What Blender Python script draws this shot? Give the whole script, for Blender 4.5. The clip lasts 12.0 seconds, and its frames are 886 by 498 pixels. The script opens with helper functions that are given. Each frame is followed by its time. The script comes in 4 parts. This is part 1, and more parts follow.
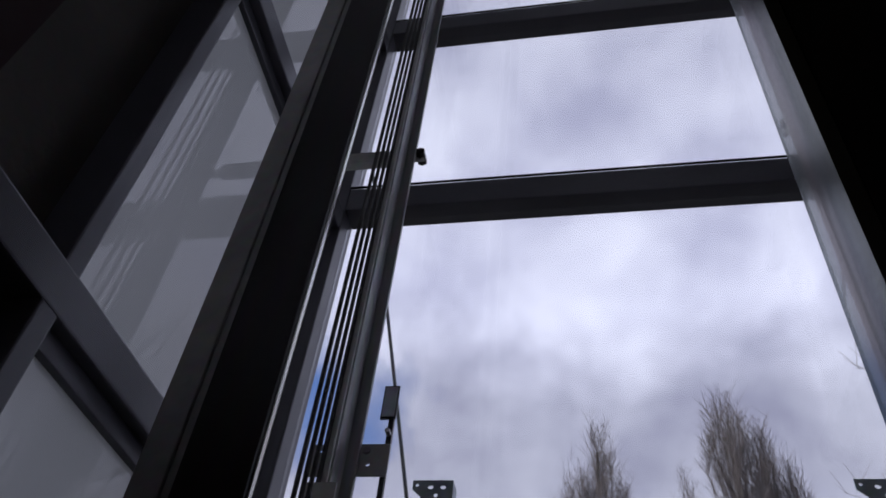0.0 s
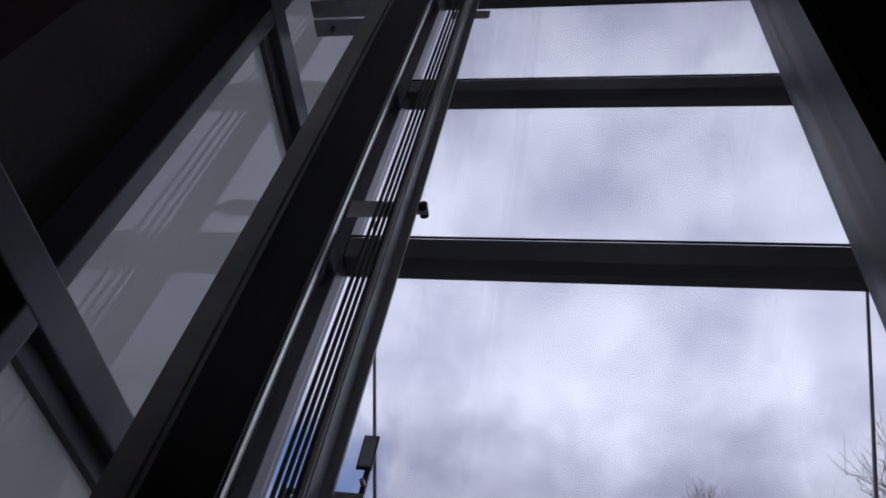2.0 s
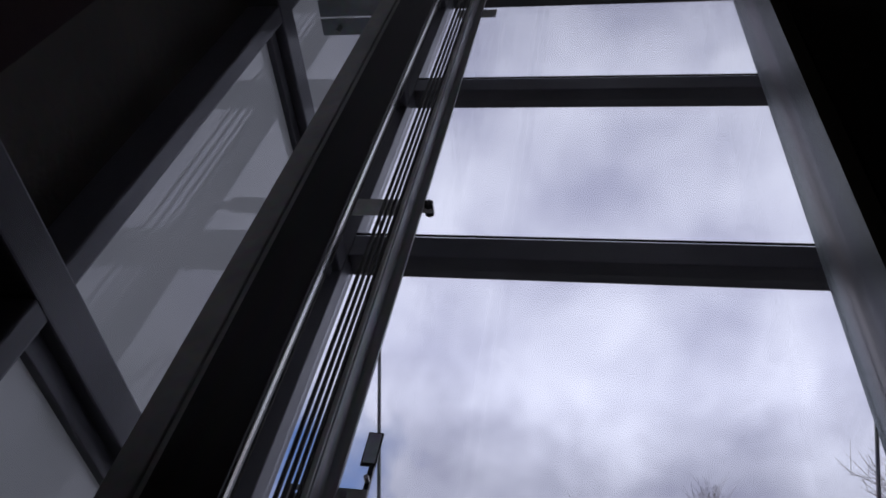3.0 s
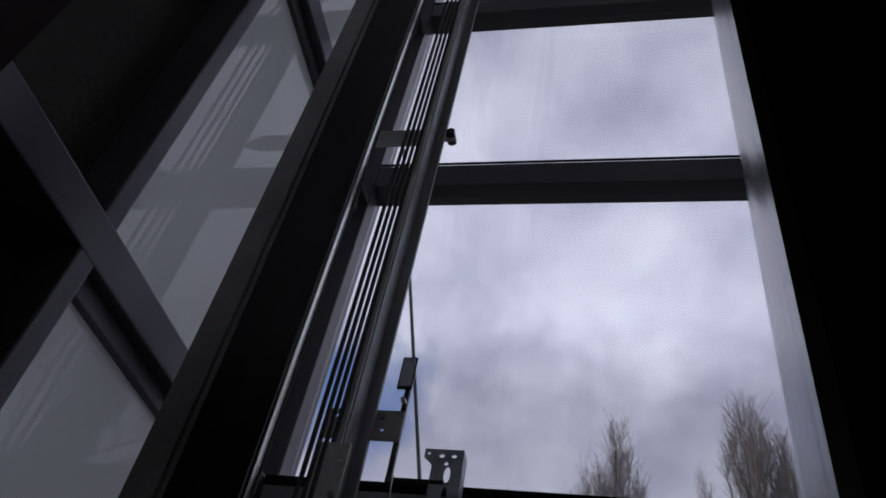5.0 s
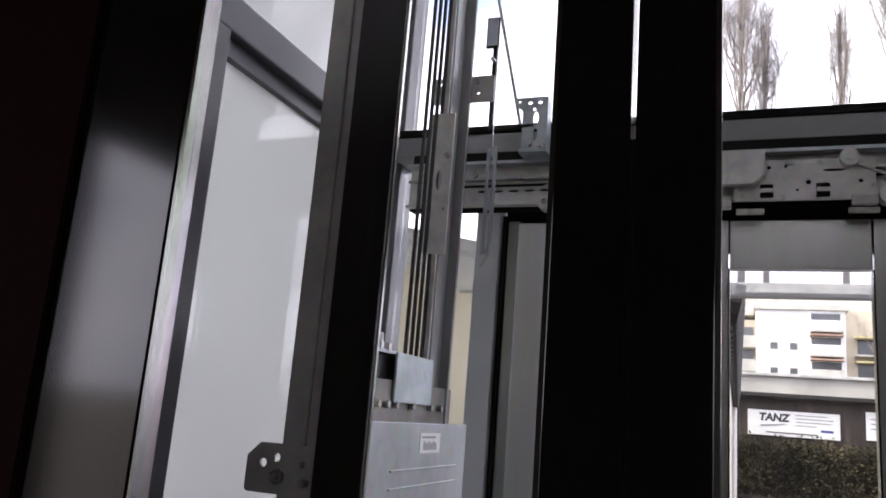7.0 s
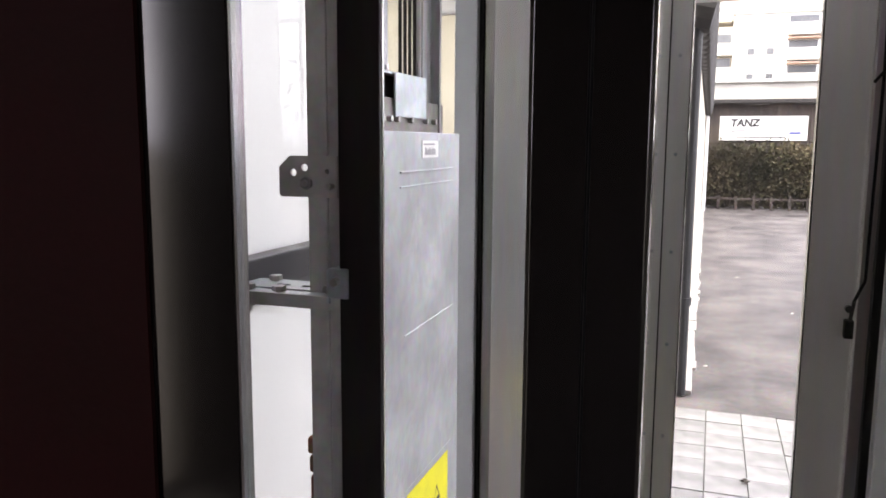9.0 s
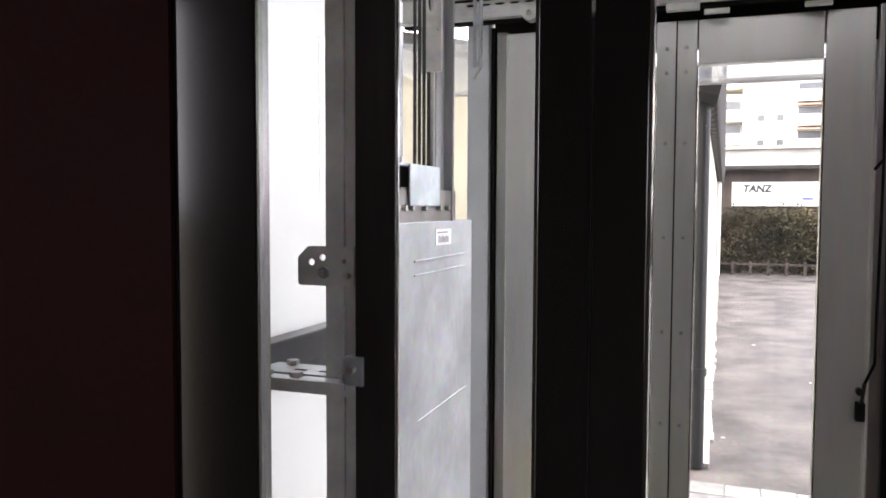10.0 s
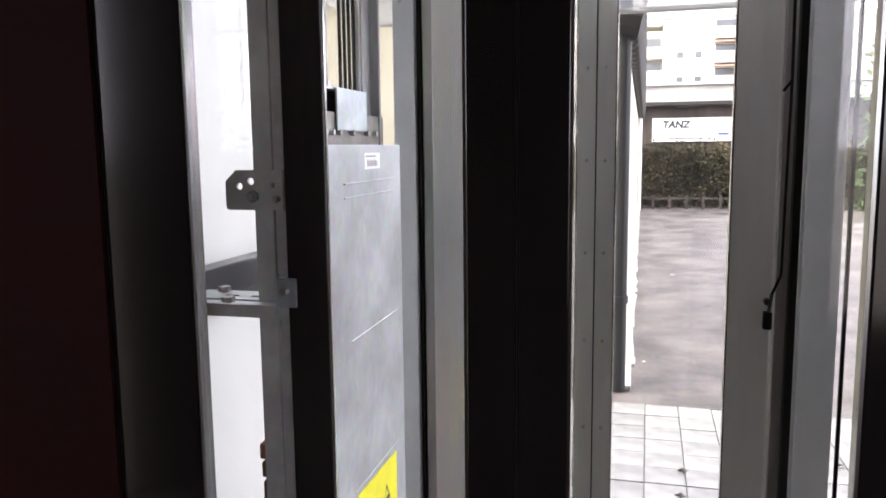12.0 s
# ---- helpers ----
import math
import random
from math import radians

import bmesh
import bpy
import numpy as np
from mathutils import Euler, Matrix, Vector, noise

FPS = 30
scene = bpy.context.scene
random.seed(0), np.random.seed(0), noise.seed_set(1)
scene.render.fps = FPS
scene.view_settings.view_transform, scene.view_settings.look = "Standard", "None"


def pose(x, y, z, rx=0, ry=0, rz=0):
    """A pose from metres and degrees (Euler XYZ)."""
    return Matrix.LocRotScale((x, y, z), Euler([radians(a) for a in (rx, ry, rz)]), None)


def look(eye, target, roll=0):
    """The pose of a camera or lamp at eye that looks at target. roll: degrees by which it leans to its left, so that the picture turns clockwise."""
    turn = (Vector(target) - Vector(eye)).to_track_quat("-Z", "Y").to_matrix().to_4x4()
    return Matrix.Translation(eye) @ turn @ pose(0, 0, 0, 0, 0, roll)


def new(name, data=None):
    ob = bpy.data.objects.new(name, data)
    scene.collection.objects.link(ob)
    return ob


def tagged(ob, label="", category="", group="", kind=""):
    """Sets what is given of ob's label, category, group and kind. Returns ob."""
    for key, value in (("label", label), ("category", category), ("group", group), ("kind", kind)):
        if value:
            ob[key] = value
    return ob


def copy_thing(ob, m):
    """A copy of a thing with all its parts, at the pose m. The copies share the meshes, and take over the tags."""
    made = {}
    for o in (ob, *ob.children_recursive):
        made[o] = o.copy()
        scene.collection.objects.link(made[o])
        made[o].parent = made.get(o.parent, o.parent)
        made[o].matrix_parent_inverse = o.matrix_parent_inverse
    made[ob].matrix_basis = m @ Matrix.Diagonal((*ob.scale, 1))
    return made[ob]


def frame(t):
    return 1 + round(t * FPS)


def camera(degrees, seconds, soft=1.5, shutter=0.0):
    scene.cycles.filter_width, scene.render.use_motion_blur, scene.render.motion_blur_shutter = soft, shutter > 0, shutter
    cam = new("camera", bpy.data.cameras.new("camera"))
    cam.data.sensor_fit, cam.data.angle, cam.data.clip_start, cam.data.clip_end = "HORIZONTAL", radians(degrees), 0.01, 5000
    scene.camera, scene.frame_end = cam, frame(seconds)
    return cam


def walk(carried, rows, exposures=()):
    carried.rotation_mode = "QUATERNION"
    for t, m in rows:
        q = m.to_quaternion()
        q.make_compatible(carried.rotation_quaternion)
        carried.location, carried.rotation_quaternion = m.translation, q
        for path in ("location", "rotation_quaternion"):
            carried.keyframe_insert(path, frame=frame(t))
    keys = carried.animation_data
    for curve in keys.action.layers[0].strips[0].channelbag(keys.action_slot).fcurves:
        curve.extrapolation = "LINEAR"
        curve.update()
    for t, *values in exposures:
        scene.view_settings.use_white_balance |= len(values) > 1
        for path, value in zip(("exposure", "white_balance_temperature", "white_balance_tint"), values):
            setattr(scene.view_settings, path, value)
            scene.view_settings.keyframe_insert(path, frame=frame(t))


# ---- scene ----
cam = camera(59.5, 12.0, soft=1.7)
PATH = [
    (0, (-0.0763, -1.305, 1.683), (-0.435, 0.057, 3.103), 7.3),
    (0.5, (-0.07, -1.288, 1.677), (-0.438, 0.031, 3.134), 9.2),
    (1, (-0.0747, -1.278, 1.668), (-0.437, -0.015, 3.176), 11.5),
    (1.5, (-0.0796, -1.279, 1.666), (-0.392, -0.059, 3.19), 12.3),
    (2, (-0.0759, -1.279, 1.67), (-0.423, -0.048, 3.199), 13.4),
    (2.5, (-0.0726, -1.286, 1.667), (-0.426, -0.049, 3.197), 13.8),
    (4.5, (-0.0724, -1.282, 1.661), (-0.491, -0.004, 3.142), 14.4),
    (5, (-0.0609, -1.308, 1.646), (-0.493, 0.064, 3.037), 12.2),
    (5.5, (-0.0412, -1.356, 1.63), (-0.524, 0.129, 2.883), 11.3),
    (6, (-0.0296, -1.448, 1.63), (-0.489, 0.264, 2.558), 8.1),
    (6.5, (0.0132, -1.562, 1.654), (-0.535, 0.247, 2.306), 7.3),
    (6.7, (0.0422, -1.5802, 1.6493), (-0.566, 0.238, 2.22), 6.23),
    (7, (0.0703, -1.6411, 1.671), (-0.65, 0.179, 2.081), 4.59),
    (7.5, (0.064, -1.7525, 1.6572), (-0.575, 0.134, 1.836), 2.58),
    (9.5, (0.1152, -1.8313, 1.6321), (-0.551, 0.03, 1.326), -0.22),
    (10, (0.1176, -1.8524, 1.6779), (-0.571, 0.022, 1.57), 0.23),
    (10.5, (0.1179, -1.8531, 1.6765), (-0.565, 0.023, 1.56), 0.26),
    (11, (0.119, -1.8547, 1.6729), (-0.554, 0.025, 1.564), 0.39),
    (11.5, (0.119, -1.8572, 1.6686), (-0.505, 0.039, 1.548), 0.52),
    (12, (0.1208, -1.8748, 1.6443), (-0.387, 0.042, 1.385), -0.62),
]
walk(cam, [(t, look(eye, target, roll)) for t, eye, target, roll in PATH],
     [(0.0, 0.1, 6450, 10), (4.5, -0.05, 6550, 9), (5.5, -0.2, 6700, 8), (6.0, 0.35, 6900, 8), (6.5, 1.45, 7150, 7), (7.0, 2.4, 7400, 6),
      (7.5, 3.12, 7600, 7), (9.5, 3.56, 7900, 4), (10.3, 3.72, 7800, 3), (11.3, 3.74, 7700, 4), (12.0, 3.58, 7650, 4)])
SKY = 1.3
OPAL = 0.84
GAP_DIR = (-0.313, 0.769, 0.557)

# ---------- world and light ----------
world = bpy.data.worlds.new("sky")
scene.world = world
world.use_nodes = True
wn, wl = world.node_tree.nodes, world.node_tree.links
wn.clear()
w_out = wn.new("ShaderNodeOutputWorld")
w_bg = wn.new("ShaderNodeBackground")
w_sky = wn.new("ShaderNodeTexSky")
w_sky.sky_type, w_sky.sun_disc = "NISHITA", False
w_sky.sun_elevation, w_sky.sun_rotation = radians(38), radians(250)
w_co = wn.new("ShaderNodeTexCoord")
w_map = wn.new("ShaderNodeMapping")
w_map.inputs["Scale"].default_value = (1.8, 1.8, 2.1)
w_map.inputs["Location"].default_value = (0.35, 0.1, 0.6)
w_n1 = wn.new("ShaderNodeTexNoise")
w_n1.inputs["Scale"].default_value, w_n1.inputs["Detail"].default_value, w_n1.inputs["Roughness"].default_value = 3.1, 6, 0.52
w_n1.inputs["Distortion"].default_value = 0.15
w_r1 = wn.new("ShaderNodeValToRGB")
w_r1.color_ramp.elements[0].position, w_r1.color_ramp.elements[0].color = 0.34, (0.42, 0.42, 0.60, 1)
w_r1.color_ramp.elements[1].position, w_r1.color_ramp.elements[1].color = 0.66, (0.76, 0.76, 0.96, 1)
w_dim = wn.new("ShaderNodeMix")
w_dim.data_type, w_dim.blend_type = "RGBA", "MULTIPLY"
w_dim.inputs[0].default_value = 1.0
w_dim.inputs[7].default_value = (0.075, 0.086, 0.125, 1)
w_gap = wn.new("ShaderNodeVectorMath")
w_gap.operation = "DISTANCE"
w_gap.inputs[1].default_value = GAP_DIR
w_wob = wn.new("ShaderNodeMath")
w_wob.operation = "MULTIPLY_ADD"
w_wob.inputs[1].default_value, w_wob.inputs[2].default_value = 0.35, -0.17
w_add = wn.new("ShaderNodeMath")
w_add.operation = "ADD"
w_rg = wn.new("ShaderNodeMapRange")
w_rg.inputs["From Min"].default_value, w_rg.inputs["From Max"].default_value = 0.0, 0.105
w_sep = wn.new("ShaderNodeSeparateXYZ")
w_bend = wn.new("ShaderNodeMath")
w_bend.operation = "MULTIPLY_ADD"
w_bend.inputs[1].default_value = 0.16
w_base = wn.new("ShaderNodeValToRGB")
for pos, v in ((0.36, 0.95), (0.56, 0.60), (0.64, 0.66), (0.74, 0.98), (0.84, 0.90), (0.95, 0.84)):
    el = w_base.color_ramp.elements.new(pos)
    el.color = (v, v, v * 0.99 + 0.01, 1)
w_base.color_ramp.elements.remove(w_base.color_ramp.elements[0])
w_base.color_ramp.elements.remove(w_base.color_ramp.elements[-1])
w_cloud = wn.new("ShaderNodeMix")
w_cloud.data_type, w_cloud.blend_type = "RGBA", "MULTIPLY"
w_cloud.inputs[0].default_value = 1.0
w_mix = wn.new("ShaderNodeMix")
w_mix.data_type = "RGBA"
wl.new(w_co.outputs["Generated"], w_map.inputs["Vector"])
wl.new(w_map.outputs["Vector"], w_n1.inputs["Vector"])
wl.new(w_n1.outputs["Fac"], w_r1.inputs["Fac"])
wl.new(w_co.outputs["Generated"], w_gap.inputs[0])
wl.new(w_n1.outputs["Fac"], w_wob.inputs[0])
wl.new(w_gap.outputs["Value"], w_add.inputs[0])
wl.new(w_wob.outputs["Value"], w_add.inputs[1])
wl.new(w_add.outputs["Value"], w_rg.inputs["Value"])
wl.new(w_sky.outputs["Color"], w_dim.inputs[6])
wl.new(w_rg.outputs["Result"], w_mix.inputs[0])
wl.new(w_dim.outputs[2], w_mix.inputs[6])
wl.new(w_co.outputs["Generated"], w_sep.inputs["Vector"])
wl.new(w_n1.outputs["Fac"], w_bend.inputs[0])
wl.new(w_sep.outputs["Z"], w_bend.inputs[2])
wl.new(w_bend.outputs["Value"], w_base.inputs["Fac"])
wl.new(w_r1.outputs["Color"], w_cloud.inputs[6])
wl.new(w_base.outputs["Color"], w_cloud.inputs[7])
wl.new(w_cloud.outputs[2], w_mix.inputs[7])
wl.new(w_mix.outputs[2], w_bg.inputs["Color"])
w_bg.inputs["Strength"].default_value = SKY
wl.new(w_bg.outputs["Background"], w_out.inputs["Surface"])

sun = new("sun", bpy.data.lights.new("sun", "SUN"))
sun.data.energy, sun.data.angle, sun.data.color = 0.9, radians(14), (1.0, 0.96, 0.9)
sun.matrix_world = look((0, 0, 30), (0 + 30 * math.cos(radians(38)) * 0.94, 30 * math.cos(radians(38)) * 0.34, 30 - 30 * math.sin(radians(38))))


# ---------- materials ----------
def mk(name, col, rough=0.6, metal=0.0, var=0.15, scale=6.0, fine=60.0, bump=0.1, stretch=(1, 1, 1), spec=0.5, coat=0.0, tint=None, rvar=0.1, island=0.0):
    """A surface with variation at two scales, fine relief and uneven gloss."""
    m = bpy.data.materials.new(name)
    m.use_nodes = True
    n, l = m.node_tree.nodes, m.node_tree.links
    b = n["Principled BSDF"]
    b.inputs["Metallic"].default_value = metal
    b.inputs["Specular IOR Level"].default_value = spec
    b.inputs["Coat Weight"].default_value = coat
    b.inputs["Coat Roughness"].default_value = 0.03
    co = n.new("ShaderNodeTexCoord")
    mp = n.new("ShaderNodeMapping")
    mp.inputs["Scale"].default_value = stretch
    l.new(co.outputs["Object"], mp.inputs["Vector"])
    a = n.new("ShaderNodeTexNoise")
    a.inputs["Scale"].default_value, a.inputs["Detail"].default_value, a.inputs["Roughness"].default_value = scale, 5, 0.6
    f = n.new("ShaderNodeTexNoise")
    f.inputs["Scale"].default_value, f.inputs["Detail"].default_value = fine, 3
    l.new(mp.outputs["Vector"], a.inputs["Vector"])
    l.new(mp.outputs["Vector"], f.inputs["Vector"])
    r = n.new("ShaderNodeValToRGB")
    lo = tuple(c * (1 - 2.0 * var) for c in col)
    hi = tint or tuple(min(1, c * (1 + 1.2 * var)) for c in col)
    r.color_ramp.elements[0].position, r.color_ramp.elements[0].color = 0.37, (*[max(0.003, c) for c in lo], 1)
    r.color_ramp.elements[1].position, r.color_ramp.elements[1].color = 0.65, (*hi, 1)
    l.new(a.outputs["Fac"], r.inputs["Fac"])
    x = n.new("ShaderNodeMix")
    x.data_type, x.blend_type = "RGBA", "OVERLAY"
    x.inputs[0].default_value = min(1.0, var * 2.2)
    l.new(r.outputs["Color"], x.inputs[6])
    l.new(f.outputs["Color"], x.inputs[7])
    last = x.outputs[2]
    if island:
        oi = n.new("ShaderNodeObjectInfo")
        hs = n.new("ShaderNodeHueSaturation")
        mr = n.new("ShaderNodeMapRange")
        mr.inputs["To Min"].default_value, mr.inputs["To Max"].default_value = 1 - island, 1 + island
        l.new(oi.outputs["Random"], mr.inputs["Value"])
        l.new(mr.outputs["Result"], hs.inputs["Value"])
        l.new(last, hs.inputs["Color"])
        last = hs.outputs["Color"]
    l.new(last, b.inputs["Base Color"])
    q = n.new("ShaderNodeMapRange")
    q.inputs["To Min"].default_value, q.inputs["To Max"].default_value = max(0.02, rough - rvar), min(1, rough + rvar)
    l.new(a.outputs["Fac"], q.inputs["Value"])
    l.new(q.outputs["Result"], b.inputs["Roughness"])
    if bump:
        bp = n.new("ShaderNodeBump")
        bp.inputs["Strength"].default_value, bp.inputs["Distance"].default_value = bump, 0.01
        l.new(f.outputs["Fac"], bp.inputs["Height"])
        l.new(bp.outputs["Normal"], b.inputs["Normal"])
    return m


def gloss_fac(n, l, base, gain):
    """Share of light that a smooth pane mirrors, rising towards grazing view."""
    lw = n.new("ShaderNodeLayerWeight")
    lw.inputs["Blend"].default_value = 0.5
    pw = n.new("ShaderNodeMath")
    pw.operation = "POWER"
    pw.inputs[1].default_value = 5.0
    ma = n.new("ShaderNodeMath")
    ma.operation = "MULTIPLY_ADD"
    ma.inputs[1].default_value, ma.inputs[2].default_value = gain, base
    l.new(lw.outputs["Facing"], pw.inputs[0])
    l.new(pw.outputs["Value"], ma.inputs[0])
    return ma.outputs["Value"]


def glass_mat(name, tint=(1, 1, 1), reflect=1.0, film=0.0):
    """Thin clear pane: mostly transparent, with Fresnel gloss and a thin film of dust and haze."""
    m = bpy.data.materials.new(name)
    m.use_nodes = True
    n, l = m.node_tree.nodes, m.node_tree.links
    n.clear()
    o = n.new("ShaderNodeOutputMaterial")
    t = n.new("ShaderNodeBsdfTransparent")
    t.inputs["Color"].default_value = (*tint, 1)
    g = n.new("ShaderNodeBsdfGlossy")
    g.inputs["Roughness"].default_value = 0.015
    mx = n.new("ShaderNodeMixShader")
    l.new(gloss_fac(n, l, 0.04 * reflect, 0.9 * reflect), mx.inputs["Fac"])
    clear = t.outputs["BSDF"]
    if film:
        nz = n.new("ShaderNodeTexNoise")
        nz.inputs["Scale"].default_value, nz.inputs["Detail"].default_value = 9.0, 4
        mr = n.new("ShaderNodeMapRange")
        mr.inputs["To Min"].default_value, mr.inputs["To Max"].default_value = film * 0.5, film * 1.5
        l.new(nz.outputs["Fac"], mr.inputs["Value"])
        du = n.new("ShaderNodeBsdfTranslucent")
        du.inputs["Color"].default_value = (0.85, 0.86, 0.88, 1)
        dm = n.new("ShaderNodeMixShader")
        l.new(mr.outputs["Result"], dm.inputs["Fac"])
        l.new(clear, dm.inputs[1])
        l.new(du.outputs["BSDF"], dm.inputs[2])
        clear = dm.outputs["Shader"]
    l.new(clear, mx.inputs[1])
    l.new(g.outputs["BSDF"], mx.inputs[2])
    l.new(mx.outputs["Shader"], o.inputs["Surface"])
    return m


def opal_mat():
    """White opal glass: scatters daylight from both sides, glossy face."""
    m = bpy.data.materials.new("opal_glass")
    m.use_nodes = True
    n, l = m.node_tree.nodes, m.node_tree.links
    n.clear()
    o = n.new("ShaderNodeOutputMaterial")
    d = n.new("ShaderNodeBsdfDiffuse")
    t = n.new("ShaderNodeBsdfTranslucent")
    g = n.new("ShaderNodeBsdfGlossy")
    g.inputs["Roughness"].default_value = 0.012
    nz = n.new("ShaderNodeTexNoise")
    nz.inputs["Scale"].default_value, nz.inputs["Detail"].default_value = 2.0, 4
    cr = n.new("ShaderNodeValToRGB")
    cr.color_ramp.elements[0].color, cr.color_ramp.elements[1].color = (0.80, 0.82, 0.81, 1), (0.88, 0.89, 0.87, 1)
    l.new(nz.outputs["Fac"], cr.inputs["Fac"])
    for s in (d, t):
        l.new(cr.outputs["Color"], s.inputs["Color"])
    m1, m2 = n.new("ShaderNodeMixShader"), n.new("ShaderNodeMixShader")
    m1.inputs["Fac"].default_value = OPAL
    l.new(d.outputs["BSDF"], m1.inputs[1])
    l.new(t.outputs["BSDF"], m1.inputs[2])
    l.new(gloss_fac(n, l, 0.07, 0.85), m2.inputs["Fac"])
    l.new(m1.outputs["Shader"], m2.inputs[1])
    l.new(g.outputs["BSDF"], m2.inputs[2])
    l.new(m2.outputs["Shader"], o.inputs["Surface"])
    return m


FRAME = mk("grey_powder_coat", (0.090, 0.090, 0.102), 0.33, 0.0, 0.10, 3, 140, 0.05)
STEEL = mk("brushed_stainless", (0.42, 0.41, 0.39), 0.30, 1.0, 0.12, 4, 90, 0.04, (1, 1, 0.05), rvar=0.12)
DSTEEL = mk("dull_stainless", (0.74, 0.74, 0.71), 0.30, 0.6, 0.10, 3, 70, 0.015, (1, 1, 0.12), rvar=0.04)
DOORN = mk("dark_door_lacquer", (0.009, 0.008, 0.008), 0.11, 0.0, 0.03, 4, 90, 0.0, (1, 1, 0.4), rvar=0.01)
ZINC = mk("galvanised_sheet", (0.43, 0.455, 0.47), 0.36, 0.5, 0.13, 5, 60, 0.06, rvar=0.12)
GEARM = mk("worn_zinc_gear", (0.60, 0.595, 0.56), 0.5, 0.15, 0.13, 9, 70, 0.08)
# paler grey than FRAME, for the lowest front transom only
LINTEL = mk("paler_grey_lintel", (0.25, 0.25, 0.25), 0.45, 0.0, 0.08, 3, 120, 0.05)
ZINCB = mk("blue_zinc_plating", (0.46, 0.51, 0.53), 0.45, 0.6, 0.12, 14, 70, 0.05)
RAILM = mk("oily_black_rail_and_shade", (0.024, 0.023, 0.023), 0.34, 0.35, 0.3, 8, 70, 0.06, (1, 1, 0.2))
RAILB = mk("machined_rail_edge", (0.62, 0.61, 0.58), 0.22, 1.0, 0.1, 8, 80, 0.02, (1, 1, 0.1))
FRAIL = mk("grey_rail_steel", (0.28, 0.28, 0.28), 0.42, 0.4, 0.15, 8, 70, 0.05, (1, 1, 0.2))
BEADM = mk("dull_steel_bead", (0.30, 0.30, 0.295), 0.22, 1.0, 0.12, 4, 90, 0.03, (1, 1, 0.05))
COLM = mk("grey_primer_steel", (0.50, 0.495, 0.47), 0.6, 0.0, 0.12, 7, 60, 0.08)
# rubber black, also on boxes that stand in for shade in gaps
GASK = mk("black_rubber_and_shade", (0.007, 0.007, 0.0075), 0.7, 0.0, 0.1, 20, 90, 0.05, spec=0.1)
RUST = mk("rusty_cast_weight", (0.20, 0.075, 0.035), 0.85, 0.1, 0.3, 11, 70, 0.5, tint=(0.33, 0.17, 0.10), island=0.25)
CONC = mk("grey_concrete_weight", (0.33, 0.32, 0.29), 0.9, 0.0, 0.2, 12, 80, 0.5, island=0.15)
YELL = mk("yellow_label", (0.80, 0.74, 0.02), 0.5, 0.0, 0.05, 15, 80, 0.02)
WHITEL = mk("white_label", (0.80, 0.80, 0.78), 0.5, 0.0, 0.03, 15, 80, 0.02)
INK = mk("black_ink", (0.03, 0.03, 0.035), 0.6, 0.0, 0.05, 15, 80, 0.0)
INKB = mk("blue_ink", (0.05, 0.07, 0.25), 0.6, 0.0, 0.05, 15, 80, 0.0)
INKG = mk("grey_ink", (0.30, 0.30, 0.32), 0.6, 0.0, 0.05, 15, 80, 0.0)
REDJ = mk("dark_red_paint", (0.020, 0.0032, 0.004), 0.6, 0.0, 0.10, 4, 80, 0.06, spec=0.08)
BROWN = mk("dark_brown_facade", (0.052, 0.046, 0.037), 0.8, 0.0, 0.18, 3, 60, 0.2)
ROOMW = mk("room_plaster", (0.20, 0.175, 0.16), 0.9, 0.0, 0.08, 3, 90, 0.1)
FLOORM = mk("dark_floor_tile", (0.10, 0.09, 0.085), 0.5, 0.0, 0.15, 3, 80, 0.05)
CREAM = mk("cream_render", (0.66, 0.62, 0.52), 0.9, 0.0, 0.07, 1.2, 120, 0.25)
WHITEW = mk("white_render", (0.78, 0.78, 0.77), 0.9, 0.0, 0.05, 0.5, 40, 0.2)
BEIGE = mk("beige_render", (0.52, 0.46, 0.36), 0.9, 0.0, 0.08, 0.5, 40, 0.2)
ASPH = mk("wet_asphalt", (0.088, 0.074, 0.066), 0.68, 0.0, 0.27, 1.2, 26, 0.30, (1.2, 1, 1), 0.35, tint=(0.158, 0.140, 0.128), rvar=0.25)
PAVER = mk("pale_paver", (0.25, 0.245, 0.23), 0.85, 0.0, 0.14, 5, 120, 0.3, island=0.10)
JOINT = mk("sandy_joint", (0.20, 0.18, 0.15), 0.95, 0.0, 0.2, 8, 120, 0.3)
BARK = mk("grey_bark", (0.075, 0.06, 0.05), 0.9, 0.0, 0.2, 3, 40, 0.4)
TWIG = mk("reddish_twigs", (0.22, 0.19, 0.175), 0.9, 0.0, 0.2, 1.5, 30, 0.0)
LEAF = mk("hedge_leaves", (0.048, 0.050, 0.026), 0.9, 0.0, 0.25, 1.2, 30, 0.0, spec=0.15, tint=(0.092, 0.076, 0.046))
GREEN = mk("dark_green_leaves", (0.045, 0.075, 0.025), 0.7, 0.0, 0.3, 1.5, 30, 0.0)
TILEM = mk("dark_roof_tile", (0.026, 0.023, 0.023), 0.8, 0.0, 0.2, 4, 60, 0.2)
PIPE = mk("grey_downpipe", (0.014, 0.0145, 0.016), 0.6, 0.0, 0.12, 6, 60, 0.03)
WOODB = mk("dark_weathered_boards", (0.065, 0.05, 0.042), 0.85, 0.0, 0.25, 2, 40, 0.3, (1, 1, 0.3))
FASC = mk("pale_fascia", (0.50, 0.48, 0.43), 0.8, 0.0, 0.1, 1, 40, 0.1)
DARKW = mk("dark_window_glass", (0.09, 0.095, 0.10), 0.12, 0.0, 0.1, 2, 20, 0.0)
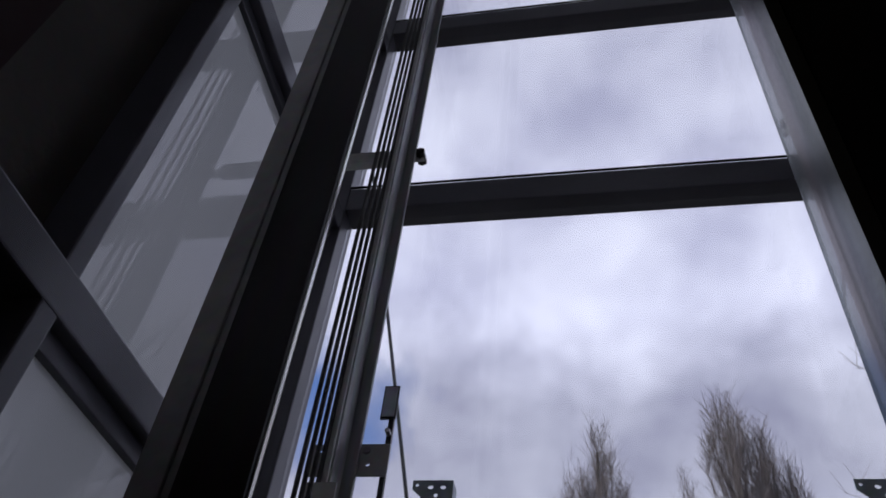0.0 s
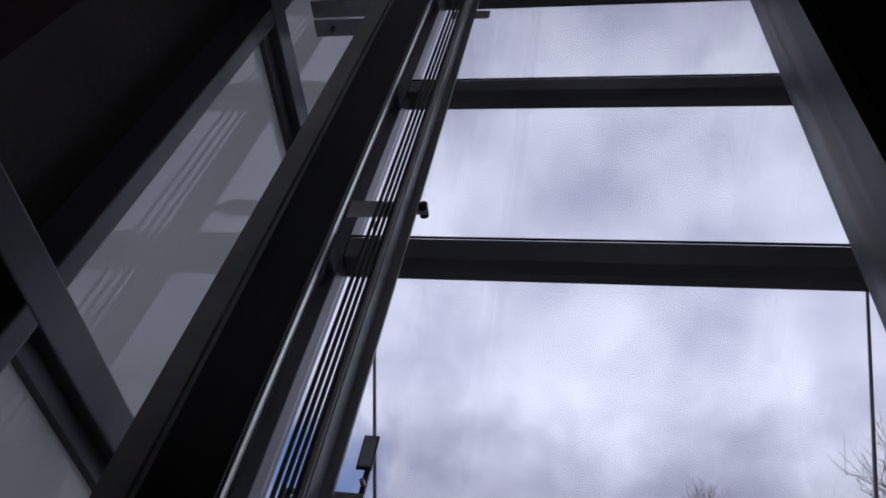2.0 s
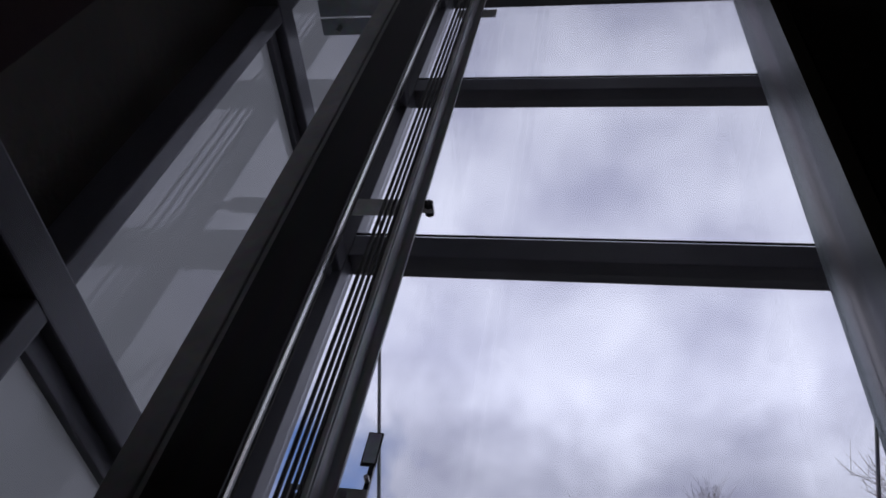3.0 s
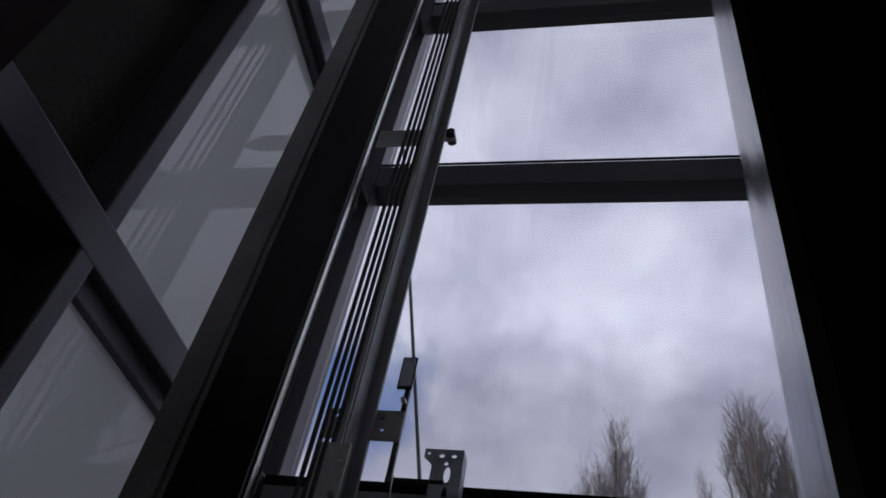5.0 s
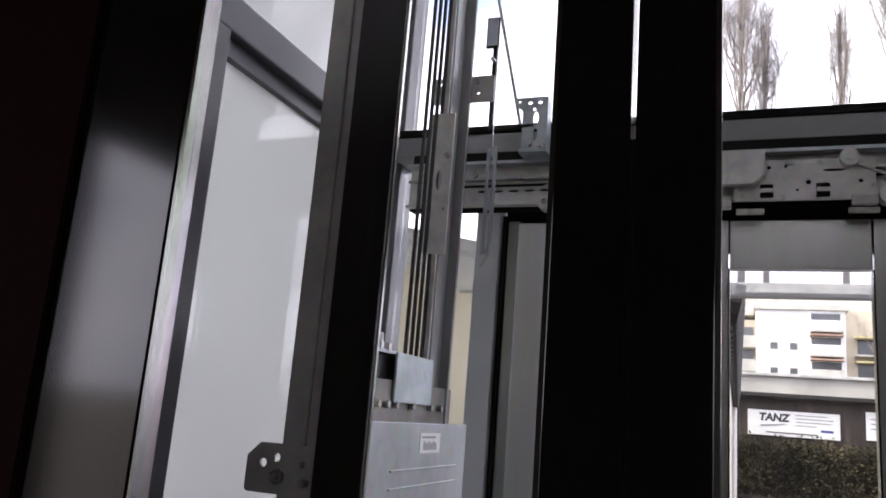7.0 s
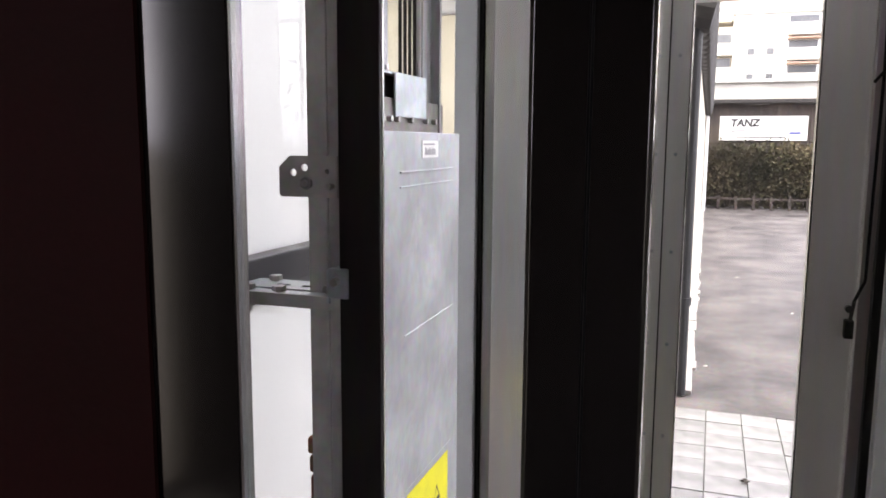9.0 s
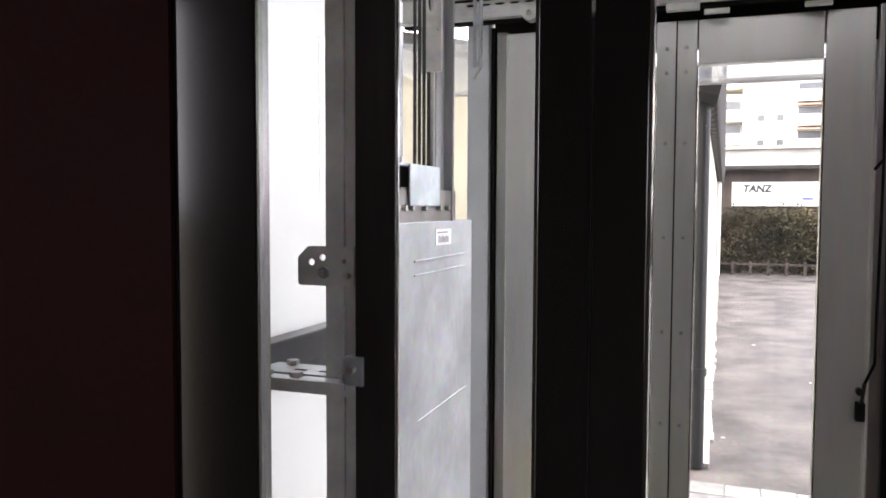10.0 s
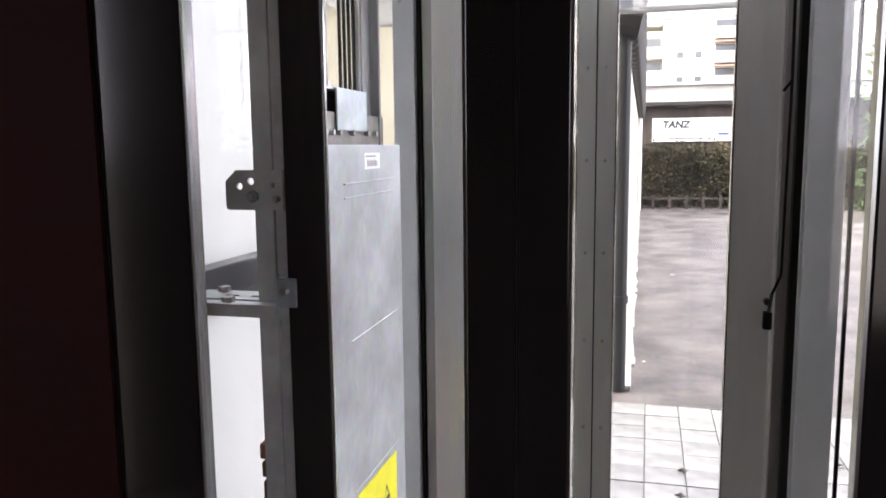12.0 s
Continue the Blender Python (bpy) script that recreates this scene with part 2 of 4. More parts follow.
TERRA = mk("terracotta_awning", (0.42, 0.27, 0.20), 0.8, 0.0, 0.1, 2, 20, 0.0)
YAWN = mk("yellow_awning", (0.62, 0.54, 0.28), 0.8, 0.0, 0.1, 2, 20, 0.0)
ROPE = mk("steel_rope", (0.045, 0.042, 0.038), 0.7, 0.1, 0.2, 8, 300, 0.5)
GLASS = glass_mat("clear_glass", (0.985, 0.992, 0.988))
# film paints in the yard's glare haze along with dirt on the pane
GLASSF = glass_mat("dusty_hazy_door_glass", (0.985, 0.99, 0.988), 0.9, 0.0025)
GLASSN = glass_mat("clear_door_glass", (0.97, 0.98, 0.98), 0.6)
CANOPY = glass_mat("frosted_canopy_glass", (0.93, 0.95, 0.96), 0.7, 0.06)
OPALM = opal_mat()


# ---------- mesh helpers ----------
def obj(name, bm, mat, parent=None, label=""):
    me = bpy.data.meshes.new(name)
    bm.to_mesh(me)
    bm.free()
    me.materials.append(mat)
    ob = new(name, me)
    if parent is not None:
        ob.parent = parent
    if label:
        tagged(ob, label)
    return ob


part = obj


def smooth(ob):
    for p in ob.data.polygons:
        p.use_smooth = True
    return ob


def thing(name, label, category, group="", kind="", at=(0, 0, 0)):
    e = new(name)
    e.empty_display_size = 0.05
    e.location = at
    return tagged(e, label, category, group, kind)


def add_box(bm, lo, hi, bev=0.0):
    g = bmesh.ops.create_cube(bm, size=1.0)
    for v in g["verts"]:
        v.co = Vector([lo[i] + (v.co[i] + 0.5) * (hi[i] - lo[i]) for i in range(3)])
    if bev:
        ed = list({e for v in g["verts"] for e in v.link_edges})
        bmesh.ops.bevel(bm, geom=ed, offset=bev, segments=2, affect="EDGES", profile=0.6)


def box(lo, hi, bev=0.0):
    bm = bmesh.new()
    add_box(bm, lo, hi, bev)
    return bm


def add_rod(bm, a, b, r, r2=None, seg=10):
    a, b = Vector(a), Vector(b)
    d = b - a
    q = d.to_track_quat("Z", "Y").to_matrix().to_4x4()
    bmesh.ops.create_cone(bm, cap_ends=True, segments=seg, radius1=r, radius2=r if r2 is None else r2, depth=d.length,
                          matrix=Matrix.Translation((a + b) / 2) @ q)


def rod(a, b, r, r2=None, seg=12):
    bm = bmesh.new()
    add_rod(bm, a, b, r, r2, seg)
    return bm


def plate_xz(outline, y0, y1, holes=()):
    """A flat plate in the x-z plane with true round or slotted holes, y0 to y1 thick."""
    bm = bmesh.new()
    loops = [outline]
    for (cx, cz, rx, rz) in holes:
        loops.append([(cx + rx * math.cos(i * math.tau / 12), cz + rz * math.sin(i * math.tau / 12)) for i in range(12)])
    edges = []
    for lp in loops:
        vs = [bm.verts.new((p[0], y0, p[1])) for p in lp]
        edges += [bm.edges.new((vs[i], vs[(i + 1) % len(vs)])) for i in range(len(vs))]
    bmesh.ops.triangle_fill(bm, use_beauty=True, use_dissolve=False, edges=edges, normal=(0, -1, 0))
    g = bmesh.ops.extrude_face_region(bm, geom=list(bm.faces))
    for v in [e for e in g["geom"] if isinstance(e, bmesh.types.BMVert)]:
        v.co.y = y1
    bmesh.ops.recalc_face_normals(bm, faces=bm.faces)
    return bm


def rect(x0, z0, x1, z1):
    return [(x0, z0), (x1, z0), (x1, z1), (x0, z1)]


def struct(name, bm, mat, label, category):
    return tagged(obj(name, bm, mat), label, category, "", "structure")


# ---------- ground, facade and room ----------
struct("ground", box((-400, 3.12, -0.3), (400, 900, -0.012)), ASPH, "grey patched asphalt yard, damp in places", "ground")
struct("ground_under_shaft", box((-400, -300, -0.9), (400, 3.12, -0.06)), JOINT, "sandy bed under the pale pavers", "ground")
struct("floor", box((-2.2, -4.2, -0.06), (2.2, -1.13, 0.0)), FLOORM, "dark tiled floor of the landing", "floor")
# the unseen opening is added, for a daylight reflection on the near stile
bm = bmesh.new()
for lo, hi in (((-2.3, -4.2, 0), (-2.2, -3.56, 2.7)), ((-2.3, -2.95, 0), (-2.2, -1.25, 2.7)), ((-2.3, -3.56, 0), (-2.2, -2.95, 0.08)), ((-2.3, -3.56, 2.62), (-2.2, -2.95, 2.7))):
    add_box(bm, lo, hi)
struct("wall_left", bm, ROOMW, "plain plastered wall of the landing", "wall")
struct("wall_right", box((2.2, -4.2, 0), (2.3, -1.25, 2.7)), ROOMW, "plain plastered wall of the landing", "wall")
# opening out of view, added to light the column and brackets
bm = bmesh.new()
for lo, hi in (((-2.3, -4.3, 0), (0.9, -4.2, 2.7)), ((2.0, -4.3, 0), (2.3, -4.2, 2.7)), ((0.9, -4.3, 0), (2.0, -4.2, 0.9)), ((0.9, -4.3, 2.3), (2.0, -4.2, 2.7))):
    add_box(bm, lo, hi)
struct("wall_back", bm, ROOMW, "plastered wall behind the landing with an added daylight opening", "wall")
struct("ceiling", box((-2.3, -4.3, 2.7), (2.3, -1.25, 2.85)), ROOMW, "plain landing ceiling", "ceiling")
bm = bmesh.new()
add_box(bm, (-14, -1.25, -0.05), (-0.7935, -0.70, 9.6))
add_box(bm, (0.767, -1.25, -0.05), (14, -0.70, 9.6))
struct("wall_facade", bm, BROWN, "dark brown rendered facade behind the lift shaft", "wall")
# unseen wall, whitened to throw daylight back onto doors and rails
struct("wall_shaft_back", box((-0.800, -1.25, 2.30), (0.767, -1.10, 9.6)), mk("pale_bounce_plaster", (0.78, 0.77, 0.74), 0.9, 0, 0.08, 2, 60, 0.2), "unseen wall over the inner lift door, made pale to bounce light", "wall")
bm = bmesh.new()
add_box(bm, (-0.800, -1.2235, 0), (-0.430, -1.10, 2.30))
add_box(bm, (-0.430, -1.2235, 0), (-0.401, -1.2185, 2.30))
add_box(bm, (-0.800, -1.25, 0), (-0.790, -1.2235, 2.30))
add_box(bm, (0.445, -1.25, 0), (0.767, -1.10, 2.30))
struct("trim_door_surround", bm, REDJ, "dark red painted lift door surround", "door surround")

# pavers, each one a piece
pavement = struct("pavement", box((-3.0, 0.16, -0.08), (3.4, 3.12, -0.022)), JOINT, "pale square concrete pavers before the lift", "pavement")
bm = bmesh.new()
add_box(bm, (-0.098, -0.098, -0.05), (0.098, 0.098, 0), 0.004)
paver_mesh = bpy.data.meshes.new("paver")
bm.to_mesh(paver_mesh)
bm.free()
paver_mesh.materials.append(PAVER)
rng = random.Random(4)
for i in range(19):
    for j in range(14):
        p = new("paver", paver_mesh)
        p.parent = pavement
        p.location = (-1.566 + 0.2 * i, 0.392 + 0.2 * j, rng.uniform(-0.004, 0.001))
        p.rotation_euler = (rng.uniform(-0.006, 0.006), rng.uniform(-0.006, 0.006), rng.uniform(-0.008, 0.008))
# a few dead leaves
for (x, y) in ((0.323, 2.05), (0.55, 2.1), (0.30, 1.75), (0.72, 2.6), (1.1, 2.3)):
    bm = bmesh.new()
    vs = [bm.verts.new((0.03 * math.cos(a) * (1 if k % 2 else 0.55), 0.022 * math.sin(a) * (1 if k % 2 else 0.6), 0.004 + 0.008 * (k % 3))) for k, a in enumerate([i * math.tau / 10 for i in range(10)])]
    bm.faces.new(vs)
    g = bmesh.ops.extrude_face_region(bm, geom=list(bm.faces))
    for v in [e for e in g["geom"] if isinstance(e, bmesh.types.BMVert)]:
        v.co.z += 0.002
    lf = obj("dead_leaf", bm, BARK)
    lf.location = (x, y, 0.0)
    lf.rotation_euler = (0, 0, x * 9)
    tagged(lf, "curled brown dead leaf on the pavers", "leaf", "dead leaves on the pavers")

# ---------- the shaft: posts, transoms, panes ----------
TOP = 9.2
shaft = thing("lift_shaft_frame", "grey powder-coated steel frame of a glazed lift shaft", "shaft frame", kind="structure")
XL = -0.72
for x0, x1 in ((-0.797, XL), (0.685, 0.765)):
    part("corner_post", box((x0, 0.03, 0), (x1, 0.11, TOP), 0.004), FRAME, shaft)
    a, b = (x0 + 0.002, x1 - 0.004) if x0 < 0 else (x0 + 0.008, x1)
    part("wall_post", box((a, -0.705, 0), (b, -0.667, TOP), 0.004), FRAME, shaft)
for z1 in (3.343, 4.312, 5.28, 6.25, 7.22, 8.19):
    part("front_transom", box((XL, 0.032, z1 - 0.088), (0.685, 0.108, z1), 0.004), FRAME, shaft)
    part("gasket", box((XL, 0.028, z1 + 0.002), (0.685, 0.034, z1 + 0.006)), GASK, shaft)
part("front_transom", box((XL, -0.02, 2.262), (0.685, 0.10, 2.312), 0.004), LINTEL, shaft, "paler grey lintel over the door")
part("gasket", box((XL, -0.024, 2.313), (0.685, 0.10, 2.33), 0.002), GASK, shaft, "black rubber strip")
LEFTZ = (0.48, 1.408, 2.330, 3.247, 4.163, 5.08, 6.0, 6.92, 7.84)
for z1 in LEFTZ:
    for sx in (-1, 1):
        xa, xb = (-0.796, XL - 0.002) if sx < 0 else (0.688, 0.764)
        part("side_transom", box((xa, -1.10, z1 - 0.066), (xb, 0.03, z1), 0.004), FRAME, shaft)
        xa, xb = (-0.782, -0.745) if sx < 0 else (0.712, 0.750)
        part("glazing_bead", box((xa, -0.667, z1 - 0.098), (xb, 0.03, z1 - 0.066), 0.002), FRAME, shaft)
part("roof", box((-0.83, -1.10, TOP), (0.80, 0.16, TOP + 0.12), 0.01), FRAME, shaft, "grey flat roof panel")

zs = list(LEFTZ) + [TOP + 0.098]
prev = 0.0
for z1 in zs:
    lo, hi = prev, z1 - 0.098
    w = tagged(obj("window_pane", box((-0.769, -0.665, lo + 0.002), (-0.757, 0.028, hi - 0.002)), OPALM), "white opal glass pane of the shaft side", "glass pane", "white side panes", "structure")
    w = tagged(obj("window_pane", box((0.726, -0.665, lo + 0.002), (0.738, 0.028, hi - 0.002)), GLASS), "clear glass pane of the shaft side", "glass pane", "clear side panes", "structure")
    w.visible_shadow = False
    prev = z1
prev = 2.33
for z1 in (3.343, 4.312, 5.28, 6.25, 7.22, 8.19, TOP + 0.088):
    w = tagged(obj("window_pane", box((XL + 0.002, 0.075, prev + 0.002), (0.683, 0.087, z1 - 0.09)), GLASS), "clear glass pane over the lift door", "glass pane", "clear front panes", "structure")
    w.visible_shadow = False
    prev = z1
for sx in (-1, 1):
    xa, xb = (XL + 0.002, -0.502) if sx < 0 else (0.542, 0.683)
    w = tagged(obj("window_pane", box((xa, 0.06, 0.02), (xb, 0.072, 2.26)), GLASS), "narrow clear glass pane beside the lift door", "glass pane", "clear front panes", "structure")
    w.visible_shadow = False
    bm = box((sx * 0.566 - 0.004, 0.05, 0.02), (sx * 0.566 + 0.004, 0.06, 2.26))
    part("glazing_bead", bm, GASK, shaft)


# ---------- lift doors ----------
def door_panel(x0, y0, sx, glass, steel, group, label, toward, ms=0.047, gl=0.303, os=0.400, th=0.032, lip=0.0016, lip_top=2.085):
    """One sliding panel; x0 seam, sx side, y0 face, toward: side of the bolts."""
    d = thing("lift_door_panel", label, "lift door", group, at=(x0, y0, 0.015))
    X = lambda u: sx * u

    def bx(u0, u1, v0, v1, z0, z1, bev=0.0025):
        a, b = sorted((X(u0), X(u1)))
        return box((a, v0, z0), (b, v1, z1), bev)
    part("meeting_stile", bx(lip - 0.0006, ms - 0.003, 0, th, 0, 2.085, 0.0006), steel, d)
    part("rubber_lip", bx(0.0002, lip, -0.0003, th + 0.0003, 0, lip_top, 0), GASK, d)
    part("outer_stile", bx(gl + 0.003, os, 0, th, 0, 2.085), steel, d)
    part("top_rail", bx(ms, gl, 0.001, th - 0.001, 1.985, 2.085), steel, d)
    part("bottom_rail", bx(ms, gl, 0.001, th - 0.001, 0, 0.10), steel, d)
    for u in (ms - 0.003, gl):
        part("glazing_bead", bx(u, u + 0.003, 0.0005, th - 0.0005, 0.10, 1.985, 0), BEADM, d)
    gp = part("pane", bx(ms + 0.002, gl - 0.002, th * 0.42, th * 0.6, 0.10, 1.985, 0), glass, d)
    gp.visible_shadow = False
    yb = 0.0 if toward < 0 else th
    for z in (0.25, 0.50, 0.72, 0.94, 1.16, 1.375, 1.595, 1.81, 1.97, 2.025):
        part("bolt", rod((X(0.0215), yb + toward * 0.004, z), (X(0.0215), yb - toward * 0.003, z), 0.0042, 0.0052, 8), ZINC, d)
    return d


FAR = "far lift door panels"
NEAR = "near lift door panels"
for sx in (-1, 1):
    door_panel(0.0, 0.0, sx, GLASSF, DSTEEL, FAR, "stainless sliding lift door panel with a tall glass pane", -1)
    door_panel(0.0125, -1.2175, sx, GLASSN, DOORN, NEAR, "dark sliding lift door panel with a tall glass pane", 1, 0.0475, 0.315 if sx < 0 else 0.274, 0.418, 0.018, 0.0020, 1.815)

for sx in (-1, 1):
    j = thing("door_jamb", "grey and stainless jamb of the lift door", "door jamb", "lift door jambs", "structure")
    a, b = (-0.500, -0.444) if sx < 0 else (0.460, 0.540)
    part("cover_plate", box((a, 0.0, 0.0), (b, 0.06, 2.26), 0.003), mk("jamb_grey_paint", (0.50, 0.52, 0.53), 0.5, 0, 0.06, 3, 90, 0.04), j)
    a, b = (-0.441, -0.432) if sx < 0 else (0.437, 0.454)
    part("gasket", box((a, 0.01, 0.0), (b, 0.05, 2.12)), GASK, j)
    a, b = (-0.430, -0.403) if sx < 0 else (0.410, 0.434)
    part("return", box((a, 0.02, 0.0), (b, 0.05, 2.11), 0.002), STEEL, j)
    a, b = sorted((sx * 0.372, sx * 0.410))
    part("inner_jamb", box((a, 0.045, 0.0), (b, 0.085, 2.11), 0.002), DSTEEL, j)
struct("door_sill", box((-0.52, -0.05, -0.05), (0.52, 0.16, 0.0), 0.002), STEEL, "worn stainless lift door sill", "door sill")
struct("door_sill_inner", box((-0.52, -1.25, -0.05), (0.52, -1.12, 0.002), 0.002), STEEL, "worn stainless lift door sill", "door sill")

# ---------- door gear over the far door ----------
gear = thing("door_operator", "galvanised hanger track of the lift door with rollers", "door gear", at=(0, 0, 2.1))


def gbox(name, lo, hi, mat, bev=0.0015, label=""):
    return part(name, box((lo[0], lo[1], lo[2] - 2.1), (hi[0], hi[1], hi[2] - 2.1), bev), mat, gear, label)


holes = []
for s in (-1, 1):
    for k in range(5):
        holes.append((s * (0.335 + 0.036 * k), 0.066, 0.013, 0.0035))
    holes += [(s * 0.60, 0.09, 0.006, 0.006), (s * 0.60, 0.05, 0.006, 0.006)]
part("track_plate", plate_xz(rect(-0.66, 0.03, 0.66, 0.128), -0.036, -0.030, holes), GEARM, gear)
# solid black box in place of the recess's shade
gbox("track_shadow_box", (-0.66, -0.028, 2.125), (0.66, 0.0, 2.262), GASK, 0, "black box painting the shade of the recess behind the track")
gbox("track_lip", (-0.66, -0.062, 2.222), (0.66, -0.030, 2.230), ZINC)
gbox("track_rail", (-0.66, -0.050, 2.188), (0.66, -0.038, 2.194), STEEL)
gbox("lower_lip", (-0.66, -0.056, 2.128), (0.66, -0.036, 2.134), COLM)
for s in (-1, 1):
    hp = part("hanger_plate", plate_xz(rect(*sorted((s * 0.055, s * 0.305))[:1], 0.024, sorted((s * 0.055, s * 0.305))[1], 0.106), -0.058, -0.054,
              [(s * u, z, a, b) for u, z, a, b in ((0.085, 0.09, .004, .004), (0.10, 0.098, .003, .003), (0.12, 0.092, .004, .004), (0.108, 0.086, .003, .003), (0.235, 0.083, .02, .003),
               (0.19, 0.06, .005, .005), (0.075, 0.062, .004, .004), (0.15, 0.093, .003, .003), (0.28, 0.06, .004, .004), (0.17, 0.045, .003, .003))]), GEARM, gear)
    # added black sheet, so the holes read as shaded
    a, b = sorted((s * 0.06, s * 0.30))
    part("hole_shade_back", box((a, -0.0535, 0.028), (b, -0.052, 0.102)), GASK, gear)
    for u, z in ((0.26, 0.104), (0.325, 0.028)):
        part("roller", rod((s * u, -0.075, z), (s * u, -0.045, z), 0.017, 0.017, 20), GEARM, gear)
        part("roller_hub", rod((s * u, -0.079, z), (s * u, -0.074, z), 0.007, 0.006, 12), STEEL, gear)
    for u in (0.115, 0.215):
        part("magnet", box((s * u - 0.012, -0.064, 0.030), (s * u + 0.012, -0.056, 0.056), 0.002), GASK, gear)
        part("magnet_clip", box((s * u - 0.012, -0.067, 0.038), (s * u + 0.012, -0.064, 0.047), 0.001), STEEL, gear)
    part("guide_shoe", box((s * 0.285 - 0.022, -0.066, 0.012), (s * 0.285 + 0.022, -0.050, 0.030), 0.002), COLM, gear)
    part("shoe_plate", box((s * 0.285 - 0.026, -0.052, 0.0), (s * 0.285 + 0.026, -0.040, 0.010), 0.001), GEARM, gear)
    part("shoe_plate", box((s * 0.085 - 0.026, -0.052, 0.0), (s * 0.085 + 0.026, -0.040, 0.010), 0.001), GEARM, gear)
    part("stay", rod((s * 0.27, -0.06, 0.095), (s * 0.345, -0.06, 0.06), 0.0025, None, 6), COLM, gear)
part("cover", plate_xz([(-0.045, 0.052), (0.090, 0.052), (0.112, 0.072), (0.112, 0.121), (-0.045, 0.121)], -0.085, -0.062), GEARM, gear, "plain galvanised cover plate")
for u in (-0.62, -0.57, -0.50, 0.50, 0.57, 0.62):
    part("bolt", rod((u, -0.044, 0.105), (u, -0.036, 0.105), 0.008, None, 6), STEEL, gear)
for u, z in ((0.07, 0.034), (0.145, 0.030), (0.245, 0.036), (0.30, 0.05), (0.16, 0.098), (0.21, 0.10), (0.09, 0.07)):
    for s in (-1, 1):
        part("screw", rod((s * u, -0.063, z), (s * u, -0.057, z), 0.005, 0.004, 6), COLM, gear)
part("belt", box((-0.60, -0.050, 0.072), (0.60, -0.046, 0.077)), GASK, gear, "thin black drive belt")
part("splice_block", box((-0.02, -0.07, 0.008), (0.05, -0.05, 0.024), 0.002), COLM, gear)
# added black box: keeps daylight out of the slit over the panels
gbox("gap_light_block", (-0.44, 0.036, 2.04), (0.44, 0.05, 2.26), GASK, 0)

# upright brackets standing on the track
for xc in (-0.356, 0.356):
    b = thing("track_bracket", "bent zinc-plated bracket with slotted holes over the door track", "bracket", "track brackets", at=(xc, -0.10, 2.235))
    part("face", plate_xz(rect(-0.020, 0.0, 0.035, 0.121), -0.006, -0.003, [(-0.004, 0.108, .005, .004), (0.018, 0.108, .005, .004), (0.010, 0.072, .006, .016), (0.010, 0.035, .005, .014), (0.006, 0.093, .004, .004)]), ZINCB, b)
    part("flange", box((0.032, -0.006, 0.0), (0.035, 0.03, 0.121), 0.001), ZINCB, b)
    part("flange", box((-0.020, -0.006, 0.0), (-0.017, 0.03, 0.09), 0.001), ZINCB, b)
    part("ear", plate_xz([(-0.036, 0.104), (-0.020, 0.09), (-0.020, 0.121), (-0.036, 0.121)], -0.006, -0.003, [(-0.028, 0.112, .003, .003)]), ZINCB, b)
    part("foot", box((-0.024, -0.010, -0.006), (0.038, 0.066, 0.003), 0.001), ZINCB, b)
    part("bolt", rod((0.0, -0.02, 0.012), (0.0, 0.0, 0.012), 0.006, None, 6), STEEL, b)
    part("bolt", rod((0.024, -0.02, 0.008), (0.024, 0.0, 0.008), 0.006, None, 6), STEEL, b)

# slotted lever at the left end of the track
lv = thing("slotted_lever", "slotted grey steel lever hanging by the door track", "lever", at=(-0.43, -0.125, 2.0))
part("arm", plate_xz(rect(-0.014, 0.0, 0.008, 0.235), -0.004, 0.0, [(-0.003, 0.17, .004, .05), (-0.003, 0.055, .004, .045)]), ZINC, lv)
part("edge", box((0.006, -0.016, 0.0), (0.009, 0.0, 0.235), 0.001), ZINC, lv)
part("hook", rod((0.006, -0.006, 0.0), (-0.012, -0.006, -0.028), 0.003, None, 8), STEEL, lv)
part("wire", rod((-0.002, -0.004, 0.235), (-0.012, 0.02, 0.30), 0.0018, None, 6), STEEL, lv)

# dark bar with a tag standing beyond the track end
tb = thing("tagged_bar", "thin dark upright bar with a square tag", "bar", at=(-0.45, -0.10, 2.29))
part("bar", box((-0.005, -0.004, 0.0), (0.005, 0.006, 0.262), 0.001), RAILM, tb)
part("tag", box((-0.020, -0.006, 0.199), (0.004, -0.003, 0.266), 0.001), ZINC, tb, "small grey square tag")
part("tag_rim", box((-0.023, -0.003, 0.195), (0.007, 0.002, 0.270), 0.001), RAILM, tb)
part("bolt", rod((0.0, -0.02, 0.16), (0.0, 0.0, 0.16), 0.005, None, 6), STEEL, tb)
part("bolt", rod((0.0, -0.02, 0.10), (0.0, 0.0, 0.10), 0.005, None, 6), STEEL, tb)
part("foot", box((-0.005, -0.006, -0.004), (0.10, 0.004, 0.006), 0.001), RAILM, tb)

# slanting tie rods of the canopy outside
for s in (-1, 1):
    t = thing("canopy_tie_rod", "thin slanting grey steel tie rod outside the glass", "tie rod", "canopy tie rods", at=(s * 0.44, 0.15, 2.33))
    part("rod", rod((0, 0, 0), (s * 0.355, 0, 1.58), 0.0045, None, 8), FRAIL, t)
    part("end_fork", box((-0.012, -0.012, -0.03), (0.012, 0.012, 0.04), 0.003), PIPE, t)
cn = thing("glass_canopy", "narrow frosted glass canopy over the lift door outside", "canopy", at=(0, 0.12, 2.145))
part("pane", box((-0.9, 0.0, -0.035), (1.1, 0.9, -0.023)), CANOPY, cn).visible_shadow = False
part("front_edge", box((-0.9, 0.895, -0.039), (1.1, 0.905, -0.019), 0.001), FASC, cn)

